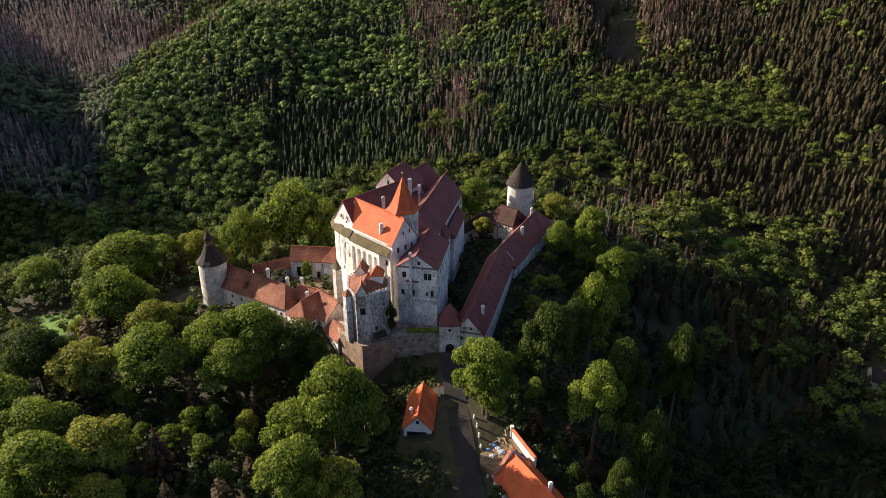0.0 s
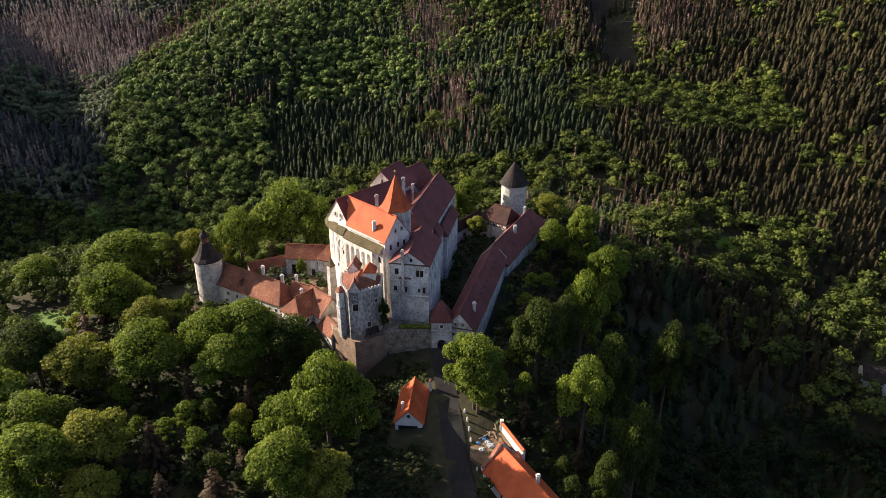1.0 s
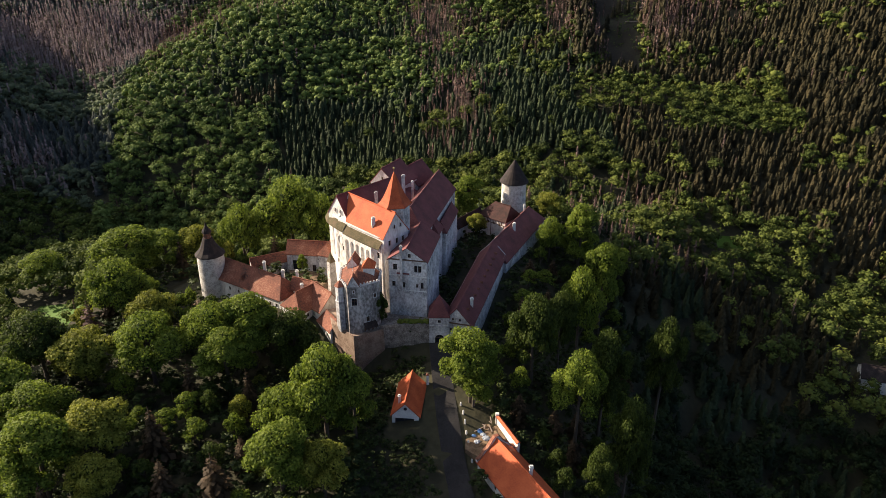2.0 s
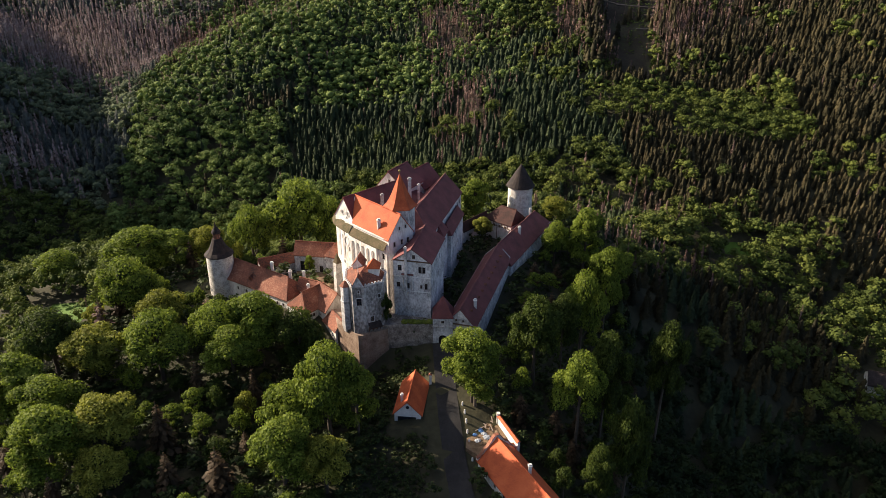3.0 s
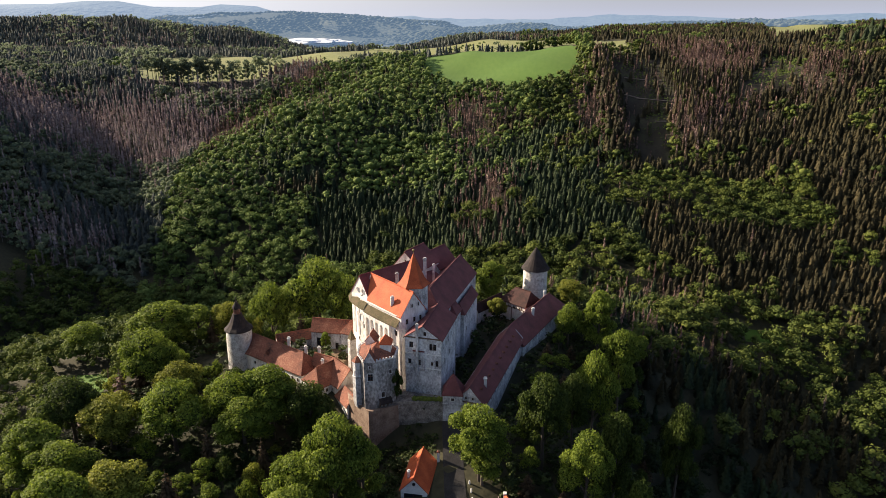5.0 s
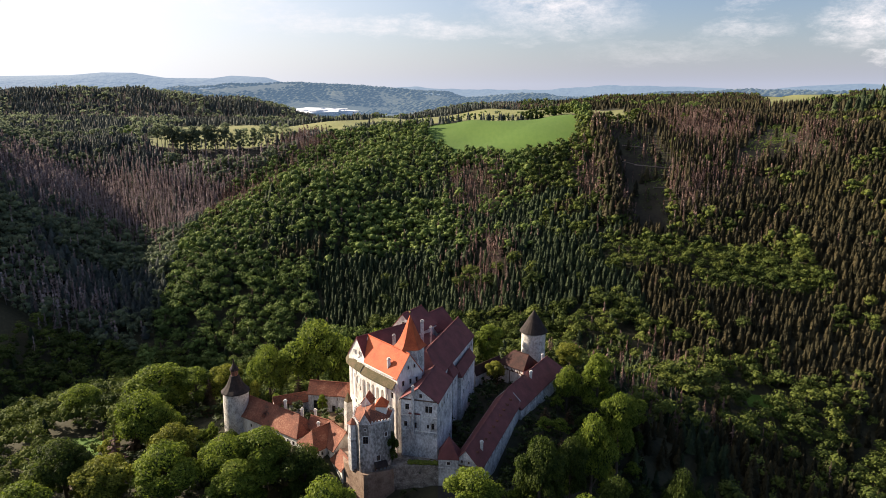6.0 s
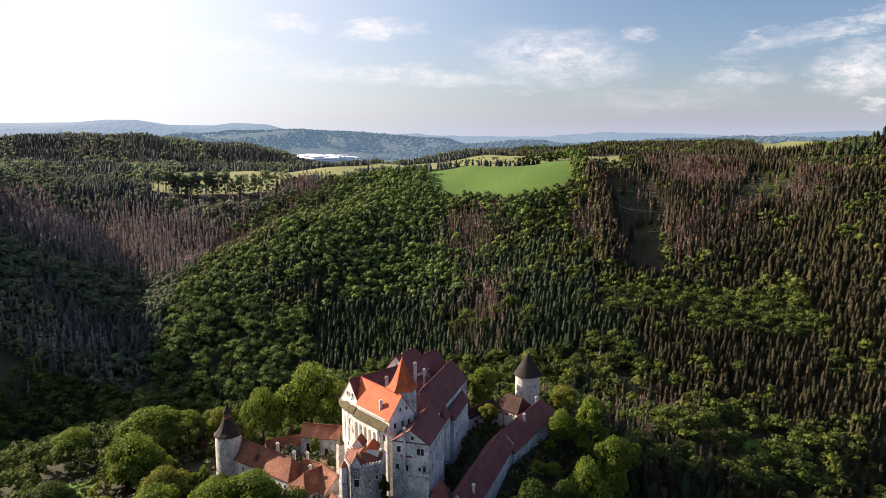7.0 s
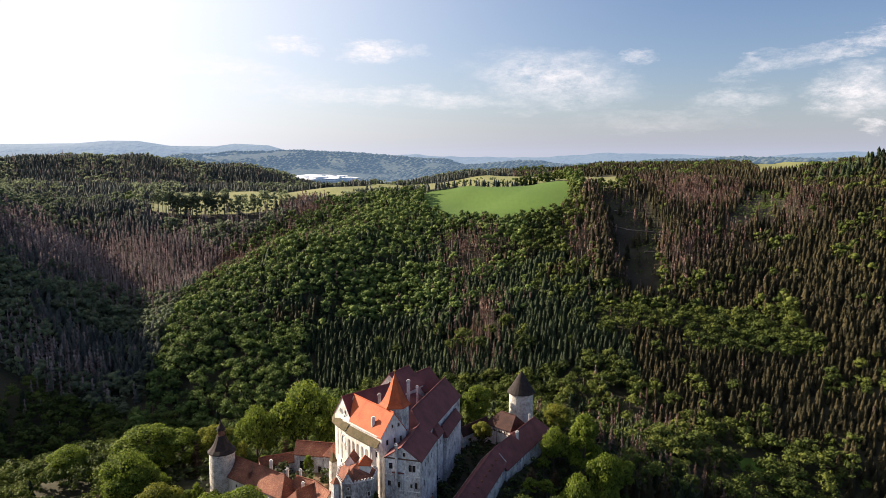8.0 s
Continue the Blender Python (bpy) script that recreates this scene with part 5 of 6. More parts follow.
def broadleaf(seed, leaf, high=16.0, radius=6.5, n=15, count=680, size=0.20):
    """A broadleaf tree at the origin: tapered trunk with limbs, lumpy leafy crown."""
    rs = np.random.RandomState(seed)
    low = high * 0.26
    cs, rad = lumps(rs, n, radius, low, high, (0.17, 0.31))
    lv, lf = leaf_sprays(rs, cs, rad, count, size)
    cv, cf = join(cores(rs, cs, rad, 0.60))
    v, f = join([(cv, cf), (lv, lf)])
    root = new("broadleaf_tree")
    wood = [tube([(0, 0, -14.0), (0.1, 0, high * 0.2), (0.25, -0.1, high * 0.5), (0.1, 0.1, high * 0.85)], [0.55, 0.42, 0.3, 0.08])]
    for c, r in list(zip(cs, rad))[1:9]:
        z0 = max(low * 0.8, c[2] - r * 1.8)
        wood.append(tube([(0.1, 0, z0), (c[0] * 0.5, c[1] * 0.5, (z0 + c[2]) / 2 + 0.3), tuple(c)], [0.22, 0.14, 0.04], 5))
    wv, wf = join(wood)
    trunk = part("trunk", raw_mesh("trunk", wv, wf), M["bark"], root)
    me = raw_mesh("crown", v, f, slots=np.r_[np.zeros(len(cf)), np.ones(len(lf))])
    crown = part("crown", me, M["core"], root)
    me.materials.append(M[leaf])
    return root


def conifer(seed, leaf, high=17.0, radius=3.2, tiers=13, arms=9, wood="bark", sparse=0.0):
    """A spruce or larch at the origin: straight trunk, whorls of drooping boughs."""
    rs = np.random.RandomState(seed)
    vs, fs, n = [], [], 0
    for t in range(tiers):
        k = t / (tiers - 1)
        z, r = high * (0.12 + 0.86 * k), radius * (1 - k) ** 0.85 + 0.15
        for a in range(arms):
            if rs.uniform() < sparse:
                continue
            ang = math.tau * (a + 0.5 * (t % 2)) / arms + rs.uniform(-0.25, 0.25)
            ln = r * rs.uniform(0.75, 1.12)
            d, s = np.array([math.cos(ang), math.sin(ang), 0]), np.array([-math.sin(ang), math.cos(ang), 0])
            w = ln * rs.uniform(0.28, 0.4)
            for j in range(3):
                tw = rs.uniform(-0.5, 0.5)
                o = np.array([0, 0, z]) + d * ln * 0.28 * j
                tip = np.array([0, 0, z - ln * 0.38]) + d * ln * (0.45 + 0.28 * j)
                vs += [o, o * 0.35 + tip * 0.65 + s * w * (1 - 0.2 * j) + np.array([0, 0, tw * 0.4]), tip, o * 0.35 + tip * 0.65 - s * w * (1 - 0.2 * j) - np.array([0, 0, tw * 0.4])]
                fs += [(n, n + 1, n + 2), (n, n + 2, n + 3)]
                n += 4
    root = new("conifer_tree")
    wv, wf = tube([(0, 0, -1.5), (0, 0, high * 0.5), (0, 0, high)], [0.32, 0.2, 0.03])
    part("trunk", raw_mesh("trunk", wv, wf), M[wood], root)
    part("crown", raw_mesh("crown", np.array(vs), np.array(fs)), M[leaf], root)
    return root


KINDS = {}
for n, (leaf, hh, rr) in enumerate((("leaf", 16, 6.4), ("leaf", 15, 7.2), ("leaf", 17, 5.6), ("leaf_light", 14, 6.0), ("leaf_light", 16, 6.6), ("leaf_dark", 15, 6.2), ("leaf_dark", 17, 6.8))):
    KINDS.setdefault(leaf, []).append((broadleaf(20 + n, leaf, hh, rr, 36 + n % 4, 330, 0.235), hh, rr))
    KINDS.setdefault("young_" + leaf, []).append((broadleaf(40 + n, leaf, hh, rr, 20 + n % 4, 105, 0.36), hh, rr))
KINDS["needle"] = [(conifer(50, "needle", 16, 3.8, 13, 9), 16, 3.8), (conifer(51, "needle", 18, 3.2, 14, 9), 18, 3.2)]
KINDS["dead"] = [(conifer(52, "far_dead", 15, 2.8, 13, 8, "deadwood", 0.35), 15, 2.8)]
LABELS = {"leaf": "fresh green broadleaf tree with a rounded leafy crown", "leaf_light": "yellow-green broadleaf tree with a loose sunlit crown",
          "leaf_dark": "deep green broadleaf tree with a dense crown, also used for shaded trees", "needle": "brownish green conifer with drooping boughs", "dead": "dead reddish brown spruce with bare boughs"}
placed, used = [], set()
rt = random.Random(11)


def plant(kind, x, y, top, radius):
    """Stands a tree of that kind on the ground with its top at the given height and that crown radius."""
    proto, hh, rr = KINDS[kind][rt.randrange(len(KINDS[kind]))]
    g = height(x, y) - 0.3
    sz = max(0.35, (top - g) / hh)
    sx = radius / rr
    if kind not in ("needle", "dead") and sz > 1.8 * sx:
        g, sz = top - 1.8 * sx * hh, 1.8 * sx
    m = Matrix.Translation((x, y, g)) @ Matrix.Rotation(rt.uniform(0, math.tau), 4, "Z") @ Matrix.Diagonal((sx, sx, sz, 1))
    if proto in used:
        ob = copy_thing(proto, m)
    else:
        used.add(proto)
        ob = proto
        ob.matrix_basis = m
    tagged(ob, LABELS[kind.replace("young_", "")], "tree", "trees round the castle")
    placed.append((x, y, radius))


# leaf_dark on the eastern trees stands in for the castle's shadow on them
HERO = (("leaf", -35, -39, 13, 8.5), ("leaf", -27, -35, 14.5, 8), ("leaf", -20.5, -33, 14, 6.6), ("leaf", -34, -53, 8.5, 6.8), ("leaf_light", -25, -53, 8.5, 6.8), ("leaf", -62, -9, 12, 8),
        ("leaf", -52, -6, 13, 8), ("leaf", -56, -17, 10, 7), ("leaf_dark", -40, -8, 15, 8.2), ("leaf_dark", -32.5, -14.5, 8.5, 6.0), ("leaf_dark", -28, -23, 7.0, 5.5), ("dead", -104, 7, 9, 5.5), ("leaf_light", -79, -45, 10, 8), ("leaf_light", -74, -56, 7, 6.5), ("leaf", -95, -38, 12, 9),
        ("leaf", -88, -52, 9, 8), ("leaf_light", -94, -17, 11.5, 8.5), ("leaf", -77, -15, 12, 9), ("leaf", -98, 15, 12, 9), ("leaf_light", -84, 5, 11, 7), ("leaf_dark", -107, -14, 9, 8),
        ("leaf", -108, -30, 8, 8), ("needle", -66, -43, 10.5, 4.6), ("needle", -48, -56, 8, 4.6), ("needle", -60, -55, 6, 4), ("leaf", -55, 8, 5.5, 4.6), ("leaf", -112, 50, 9, 9),
        ("leaf", 8.6, -21, 14, 6.2), ("leaf", 9.4, -22.5, 5.6, 5.2), ("leaf_dark", 26, -8, 11.5, 8.0), ("leaf", 36, -26, 10.5, 5.2), ("leaf", -57, 72, 14.5, 12.0), ("leaf", -44, 66, 12, 7), ("leaf", -73, 62, 10, 7.5),
        ("leaf_light", -88, 58, 8, 6.5), ("leaf", -100, 56, 5, 7.5), ("leaf_dark", -122, 54, 0, 7.5), ("leaf", -142, 51, -1, 8), ("leaf", -103, 33, 1, 6.0),
        ("leaf", 51, 66, 9, 6), ("leaf", 56, 45, 1.5, 6.5), ("leaf", 44, 21, 5, 6.5), ("leaf_dark", 36, 8, 4, 6), ("leaf", 62, 66, -3, 6), ("leaf_dark", 69, 10, -10, 5.5),
        ("leaf_light", 12.8, 70, 9, 3.6), ("leaf_dark", -16.8, 3.2, 10.2, 1.9), ("leaf", -46.5, 38.5, 5, 1.6), ("leaf_dark", 48, -34, -4, 6), ("leaf_dark", 39, -43, -7, 4.5), ("leaf_dark", 46, -10, -2, 6.0),
        ("leaf", 10, 92, 12, 6), ("leaf", -2, 88, 12, 6.5), ("leaf", -18, 84, 13, 6), ("leaf_light", 44, 98, 6, 6), ("leaf", 40, 66, 6, 5), ("leaf", -34, 78, 11, 6.5))
for kind, x, y, top, r in HERO:
    plant(kind, x, y, top, r)

# stretches kept free of trees: buildings, road and yard
FREE = [((-20, 25), (-5, 62), 15), ((-30, 24), (-10, 16), 10), ((5, 2), (17.8, 48), 8.5), ((17.8, 48), (34, 84), 9), ((-24, 3), (-20, 8), 11), ((-74, 35), (-50, 22), 9.5), ((-50, 22), (-33, 13), 9),
        ((-66, 44), (-38, 36), 6), ((0, 2), (0.5, -10), 8), ((0.5, -10), (4.6, -41), 6.5), ((4.6, -41), (12, -90), 6), ((12, -85), (18, -130), 6), ((-8, -29), (-7, -12), 8), ((14, -38), (28, -62), 8),
        ((10, -26), (14, -36), 8), ((28, 93), (16, 80), 9), ((-10, -40), (-8, -52), 9), ((-22, -7), (-8, -6), 7), ((174, 74), (204, 54), 7.5), ((-80, 36), (-98, 43), 5)]


def free_of_trees(x, y, pad=0.0):
    hit = np.zeros(np.shape(x), bool)
    for (ax, ay), (bx, by), r in FREE:
        dx, dy = bx - ax, by - ay
        t = np.clip(((x - ax) * dx + (y - ay) * dy) / (dx * dx + dy * dy), 0, 1)
        hit |= np.hypot(x - ax - t * dx, y - ay - t * dy) < r + pad
    return hit


def scatter(x0, x1, y0, y1, gap, seed):
    rs = np.random.RandomState(seed)
    xs, ys = np.meshgrid(np.arange(x0, x1, gap), np.arange(y0, y1, gap))
    xs = xs + (np.arange(len(xs))[:, None] % 2) * gap / 2
    return (xs + rs.uniform(-0.42, 0.42, xs.shape) * gap).ravel(), (ys + rs.uniform(-0.42, 0.42, ys.shape) * gap).ravel(), rs


NEAR = (-112, 62, -76, 104)
xs, ys, rs = scatter(*NEAR, 7.2, 3)
ok = ~free_of_trees(xs, ys, 2.0)
for x, y in zip(xs[ok], ys[ok]):
    if len(placed) >= 300 or any((x - px) ** 2 + (y - py) ** 2 < (0.62 * pr + 2.0) ** 2 for px, py, pr in placed):
        continue
    # east and lower roadside trees mostly get darker leaves in place of shade
    in_shade = (x > 22 and y < 30) or (x > 5 and y < -45)
    kind = rt.choice(["leaf_dark", "leaf_dark", "leaf_dark", "leaf", "needle"] if in_shade else ["leaf", "leaf", "leaf_light", "leaf_dark", "leaf", "needle"])
    tall = rt.uniform(9.5, 14.5)
    if -45 < x < 12 and y < -8:
        tall *= 0.7
    if kind != "needle":
        kind = "young_" + kind
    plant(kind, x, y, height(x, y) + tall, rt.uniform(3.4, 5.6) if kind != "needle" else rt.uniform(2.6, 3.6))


# ---- woods too many to count ----
def stand_mesh(name, protos, x, y, z, sx, sz, rs, smooth=True):
    """One mesh of many trees: each a turned and scaled copy of one of the shapes, with a tint of its own."""
    turn_ = rs.uniform(0, math.tau, len(x))
    pick = rs.randint(0, len(protos), len(x))
    vs, fs, tints, n = [], [], [], 0
    for k, (v, f) in enumerate(protos):
        w = np.where(pick == k)[0]
        if not len(w):
            continue
        c, s = np.cos(turn_[w])[:, None], np.sin(turn_[w])[:, None]
        p = np.stack([(v[None, :, 0] * c - v[None, :, 1] * s) * sx[w, None] + x[w, None], (v[None, :, 0] * s + v[None, :, 1] * c) * sx[w, None] + y[w, None], v[None, :, 2] * sz[w, None] + z[w, None]], -1)
        vs.append(p.reshape(-1, 3))
        fs.append((f[None] + (np.arange(len(w)) * len(v))[:, None, None] + n).reshape(-1, 3))
        tints.append(np.repeat(rs.uniform(0, 1, len(w)), len(v)))
        n += len(w) * len(v)
    me = raw_mesh(name, np.concatenate(vs), np.concatenate(fs))
    tint = me.attributes.new("tree_tint", "FLOAT", "POINT")
    tint.data.foreach_set("value", np.concatenate(tints).astype(np.float32))
    if smooth:
        me.shade_smooth()
    return me


def far_broad(seed, n, leaves, size, radius=0.38, low=0.08, stem=0.0, base=ICO1, billow=(0.25, 0.40), core=0.84):
    """Unit-high crown of n leafy lumps, ragged with sprays."""
    r_ = np.random.RandomState(seed)
    cs, rad = lumps(r_, n, radius, max(low, stem), 1.0, billow)
    rad = [r * 1.12 for r in rad]
    pieces = cores(r_, cs, rad, core, base)
    pieces.append(leaf_sprays(r_, cs, rad, leaves, size))
    if stem:
        pieces.append(tube([(0, 0, -0.03), (0, 0, 0.8)], [0.018, 0.010], 4))
    return join(pieces)


def far_spruce(seed, tiers, arms, radius=0.17, low=0.08, trunk=False, boughs=0):
    """Unit-high spruce of ragged star-shaped skirts and loose drooping boughs."""
    r_ = np.random.RandomState(seed)
    pieces = []
    for t in range(tiers):
        k = t / tiers
        z0, z1 = low + (0.95 - low) * k, low + (0.98 - low) * min(1.0, (t + 1.9) / tiers)
        r = radius * (1 - k * 0.84)
        ang = np.arange(2 * arms) * math.pi / arms + r_.uniform(0, 3)
        rad_ = np.where(np.arange(2 * arms) % 2, 0.62, 1.0) * r * r_.uniform(0.7, 1.3, 2 * arms)
        v = np.stack([np.cos(ang) * rad_, np.sin(ang) * rad_, z0 + r_.uniform(-0.03, 0.03, 2 * arms)], -1)
        v = np.concatenate([v, [[r_.uniform(-0.01, 0.01), r_.uniform(-0.01, 0.01), z1]]])
        i = np.arange(2 * arms)
        pieces.append((v, np.stack([i, (i + 1) % (2 * arms), np.full(2 * arms, 2 * arms)], -1)))
    if boughs:
        k, ang = r_.uniform(0, 0.92, boughs), r_.uniform(0, math.tau, boughs)
        r = radius * (1 - k * 0.86)
        c, s = np.cos(ang), np.sin(ang)
        z, w = low + (0.95 - low) * k + 0.05, radius * r_.uniform(0.14, 0.26, boughs)
        a = np.stack([c * r * 0.55, s * r * 0.55, z + 0.045], -1)
        b = np.stack([c * r * 1.15 - s * w, s * r * 1.15 + c * w, z - 0.03 * r_.uniform(0, 2, boughs)], -1)
        e = np.stack([c * r * 1.05 + s * w, s * r * 1.05 - c * w, z - 0.03 * r_.uniform(0, 2, boughs)], -1)
        pieces.append((np.stack([a, b, e], 1).reshape(-1, 3), np.arange(3 * boughs).reshape(-1, 3)))
    if trunk:
        pieces.append(tube([(0, 0, -0.05), (0, 0, 0.7)], [0.014, 0.008], 3))
    return join(pieces)


def far_snag(seed, twigs=24, radius=0.13, low=0.22, fine=1.0):
    """Unit-high dead spruce: bare stem with thin drooping boughs, brown twigs left near the top."""
    r_ = np.random.RandomState(seed)
    k = np.sort(r_.uniform(0, 1, twigs) ** 0.8)
    z, ang = low + (0.97 - low) * k, r_.uniform(0, math.tau, twigs)
    reach = radius * (1.05 - 0.85 * k) * r_.uniform(0.55, 1.2, twigs)
    d = np.stack([np.cos(ang), np.sin(ang), np.zeros(twigs)], -1)
    side_ = np.stack([-np.sin(ang), np.cos(ang), np.zeros(twigs)], -1)
    at = np.stack([np.zeros(twigs), np.zeros(twigs), z], -1)
    w = r_.uniform(0.022, 0.05, (twigs, 1)) * fine
    mid_ = at + d * reach[:, None] * 0.6 + np.array([0, 0, -0.02])
    v = np.stack([at + np.array([0, 0, 0.03]), mid_ + side_ * w, at + d * reach[:, None] + np.array([0, 0, -0.055]), mid_ - side_ * w], 1).reshape(-1, 3)
    i = np.arange(twigs)[:, None] * 4
    f = np.concatenate([i + np.array([[0, 1, 2]]), i + np.array([[0, 2, 3]])])
    return join([(v, f), tube([(0, 0, -0.03), (0, 0, 0.99)], [0.013, 0.004], 3)])


MID_BROAD = [far_broad(k, 11, 21, 0.039, 0.42, base=OCTA, billow=(0.19, 0.34), core=0.66) for k in range(6)]
FAR_BROAD = [far_broad(10 + k, 7, 9, 0.05, 0.42, billow=(0.24, 0.38), core=0.73) for k in range(5)] + [far_broad(15 + k, 6, 9, 0.05, 0.30, billow=(0.26, 0.40), core=0.73) for k in range(3)]
TALL_BROAD = [far_broad(30 + k, 12, 34, 0.032, 0.22, 0.1, 0.28, OCTA, core=0.45) for k in range(4)]
TINY_BROAD = [far_broad(20 + k, 3, 10, 0.11, base=OCTA, core=0.55) for k in range(5)]
MID_SPRUCE = [far_spruce(k, 8, 6, 0.20, boughs=30) for k in range(5)]
FAR_SPRUCE = [far_spruce(10 + k, 5, 5, 0.235, boughs=16) for k in range(6)]
TINY_SPRUCE = [far_spruce(20 + k, 3, 4, 0.24) for k in range(5)]
GREEN_CONE = [far_spruce(50 + k, 4, 5, 0.29, 0.04, boughs=14) for k in range(5)]
FAR_DEAD = [far_snag(30 + k) for k in range(6)]
MID_DEAD = [far_snag(36 + k, 60, 0.16, 0.15, 0.35) for k in range(4)]
UNDER = [far_broad(60 + k, 4, 18, 0.065, base=OCTA, core=0.75) for k in range(4)]
THIN_PINE = [far_spruce(40 + k, 4, 4, 0.075, 0.5, True) for k in range(4)]


def patch(x, y, cx, cy, rx, ry):
    return np.exp(-(((x - cx) / rx) ** 2 + ((y - cy) / ry) ** 2))


def mottle(x, y, size, seed):
    """Smooth stand-to-stand variation between 0 and 1."""
    return 0.5 + 0.25 * (np.sin(x / size + seed) * np.cos(y / size * 1.3 + 2 * seed) + np.sin((x + y) / size * 0.7 + 3 * seed) + 0.6 * np.sin((x - 1.7 * y) / size * 1.9 + seed))


def spur_edge(y):
    """Western foot of the broadleaf spur, where the dead spruce slope begins."""
    return np.interp(y, (190, 229, 272, 300, 382, 483, 535, 565, 651), (-203, -207, -218, -223, -247, -257, -241, -206, -176))


def shares(x, y):
    """Share of spruce and of dead spruce in the wood at each place."""
    spruce = 0.9 * np.clip((x + 135) / 50, 0, 1) * np.clip((352 - y) / 40, 0, 1)
    spruce = np.maximum(spruce, 0.42 * np.clip((x + 190) / 90, 0, 1) * np.clip((470 - y) / 60, 0, 1))
    spruce = np.maximum(spruce, 0.95 * np.clip((x - 130) / 30, 0, 1))
    spruce = np.where((x > 85) & (x < 225) & (y > 255) & (y < 318) & (mottle(x, y, 30, 1.0) > 0.40), 0.06, spruce)
    spruce = np.where((x > 130) & (y > 330) & (mottle(x, y, 13, 8.0) > 0.84), 0.15, spruce)
    spruce = np.where((x < spur_edge(y)) & (y > 190), 0.65 * (mottle(x, y, 40, 2.0) > 0.45), spruce)
    spruce = np.where(patch(x, y, -290, 335, 45, 48) > 0.5, 0.03, spruce)
    spruce = np.where(y > 640, np.where(x > 30, 0.85, 0.7), spruce)
    spruce = np.where(y < 235, np.where(x > 60, np.where(y > 170, 0.72, 0.45), 0.10), spruce)
    stands = spruce + 0.9 * (mottle(x, y, 24, 5.0) - 0.5) * np.clip(spruce * 5, 0.1, 1)
    spruce = np.clip(0.5 + 2.2 * (stands - 0.5), np.where((x > -260) & (x < 60) & (y > 215), 0.17, 0.04), 0.97)
    dead = 0.95 * patch(x, y, -10, 428, 24, 34) + 0.9 * patch(x, y, 6, 300, 17, 42) + 0.3 * patch(x, y, -14, 375, 14, 26) + 0.9 * patch(x, y, 92, 420, 15, 48) + 0.95 * patch(x, y, 215, 545, 55, 70)
    dead = dead + 0.9 * patch(x, y, 282, 468, 30, 36) + 0.8 * patch(x, y, 160, 400, 18, 44) + 0.7 * patch(x, y, 195, 420, 26, 28) + 1.1 * patch(x, y, -300, 470, 110, 60) + 0.9 * patch(x, y, -380, 420, 80, 80) + 0.9 * patch(x, y, -195, 575, 30, 30)
    dead = dead + 0.35 * patch(x, y, 60, 118, 26, 14) + 0.5 * patch(x, y, 100, 182, 24, 18) + 0.8 * patch(x, y, -260, 1010, 90, 60) + 0.6 * patch(x, y, 60, 930, 60, 40) + 0.3 * patch(x, y, -520, 900, 150, 80) + 0.4 * patch(x, y, 85, 108, 22, 16)
    dead = dead + 0.7 * patch(x, y, -280, 235, 40, 30) + 0.03 * (mottle(x, y, 15, 9.0) > 0.6)
    return spruce, np.clip(dead, 0, 0.95)


def bare(x, y):
    return inside(x, y, CLEARING) | inside(x, y, TRACK) | inside(x, y, CROP) | inside(x, y, PASTURE) | inside(x, y, UPLAND) | inside(x, y, MEADOW) | inside(x, y, FAR_FIELD) | free_of_trees(x, y)


def woods(x0, x1, y0, y1, gap, fine_gap, seed, broad, spruce, dead, where, skip, big=1.0, leaf="far_leaf", needle="far_needle"):
    """Stands of broadleaf, spruce, green conifer and dead spruce over a stretch of land; the conifers stand closer."""
    for code, g, protos, mat, name, label, hh, ratio in (
            (1, gap, broad, leaf, "broadleaf_wood", where + " broadleaf wood with rounded crowns", (8.5, 15), (0.95, 1.45)),
            (2, fine_gap, spruce, needle, "spruce_wood", where + " brown-green spruce wood of pointed crowns", (9.5, 15), (0.9, 1.25)),
            (4, fine_gap, GREEN_CONE if spruce is FAR_SPRUCE else spruce, "green_needle" if leaf in ("far_leaf", "hill_leaf") else needle, "conifer_wood", where + " deep green wood of young conifers", (9, 14.5), (0.95, 1.35)),
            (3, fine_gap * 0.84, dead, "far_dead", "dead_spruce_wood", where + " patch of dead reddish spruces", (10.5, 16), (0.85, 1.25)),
            (5, fine_gap * 0.9, dead, "hazed_dead", "dead_spruce_wood", where + " slope of grey-brown dead spruces, paled for haze", (13, 19), (0.8, 1.1))):
        xs, ys, rs = scatter(x0, x1, y0, y1, g, seed + code)
        ok = ~bare(xs, ys) & ~skip(xs, ys)
        xs, ys = xs[ok], ys[ok]
        s_, d_ = shares(xs, ys)
        r = rs.uniform(size=xs.shape)
        brown = (xs > 105) | (mottle(xs, ys, 38, 4.0) > 0.8)
        cut = inside(xs, ys, CUT) | inside(xs, ys, CUT_LEFT) | inside(xs, ys, GLADE)
        want = {1: (r < (1 - s_) * (1 - d_)) & ~cut, 2: (r < s_ * (1 - d_)) & brown & (~cut | (r < 0.06)), 4: (r < s_ * (1 - d_)) & ~brown & ~cut,
                3: (r < d_) & (xs > spur_edge(ys)) & (~cut | (r < 0.03)), 5: (r < d_) & (xs <= spur_edge(ys)) & (~cut | (r < 0.10))}[code]
        if not want.any():
            continue
        x, y = xs[want], ys[want]
        tall = rs.uniform(*hh, len(x)) * big * (0.86 + 0.28 * mottle(x, y, 33, 7.0))
        me = stand_mesh(name, protos, x, y, relief(x, y) - 0.4, tall * rs.uniform(*ratio, len(x)), tall, rs, smooth=code == 1)
        tagged(part(name, me, M[mat], None), label, "wood", kind="stuff")


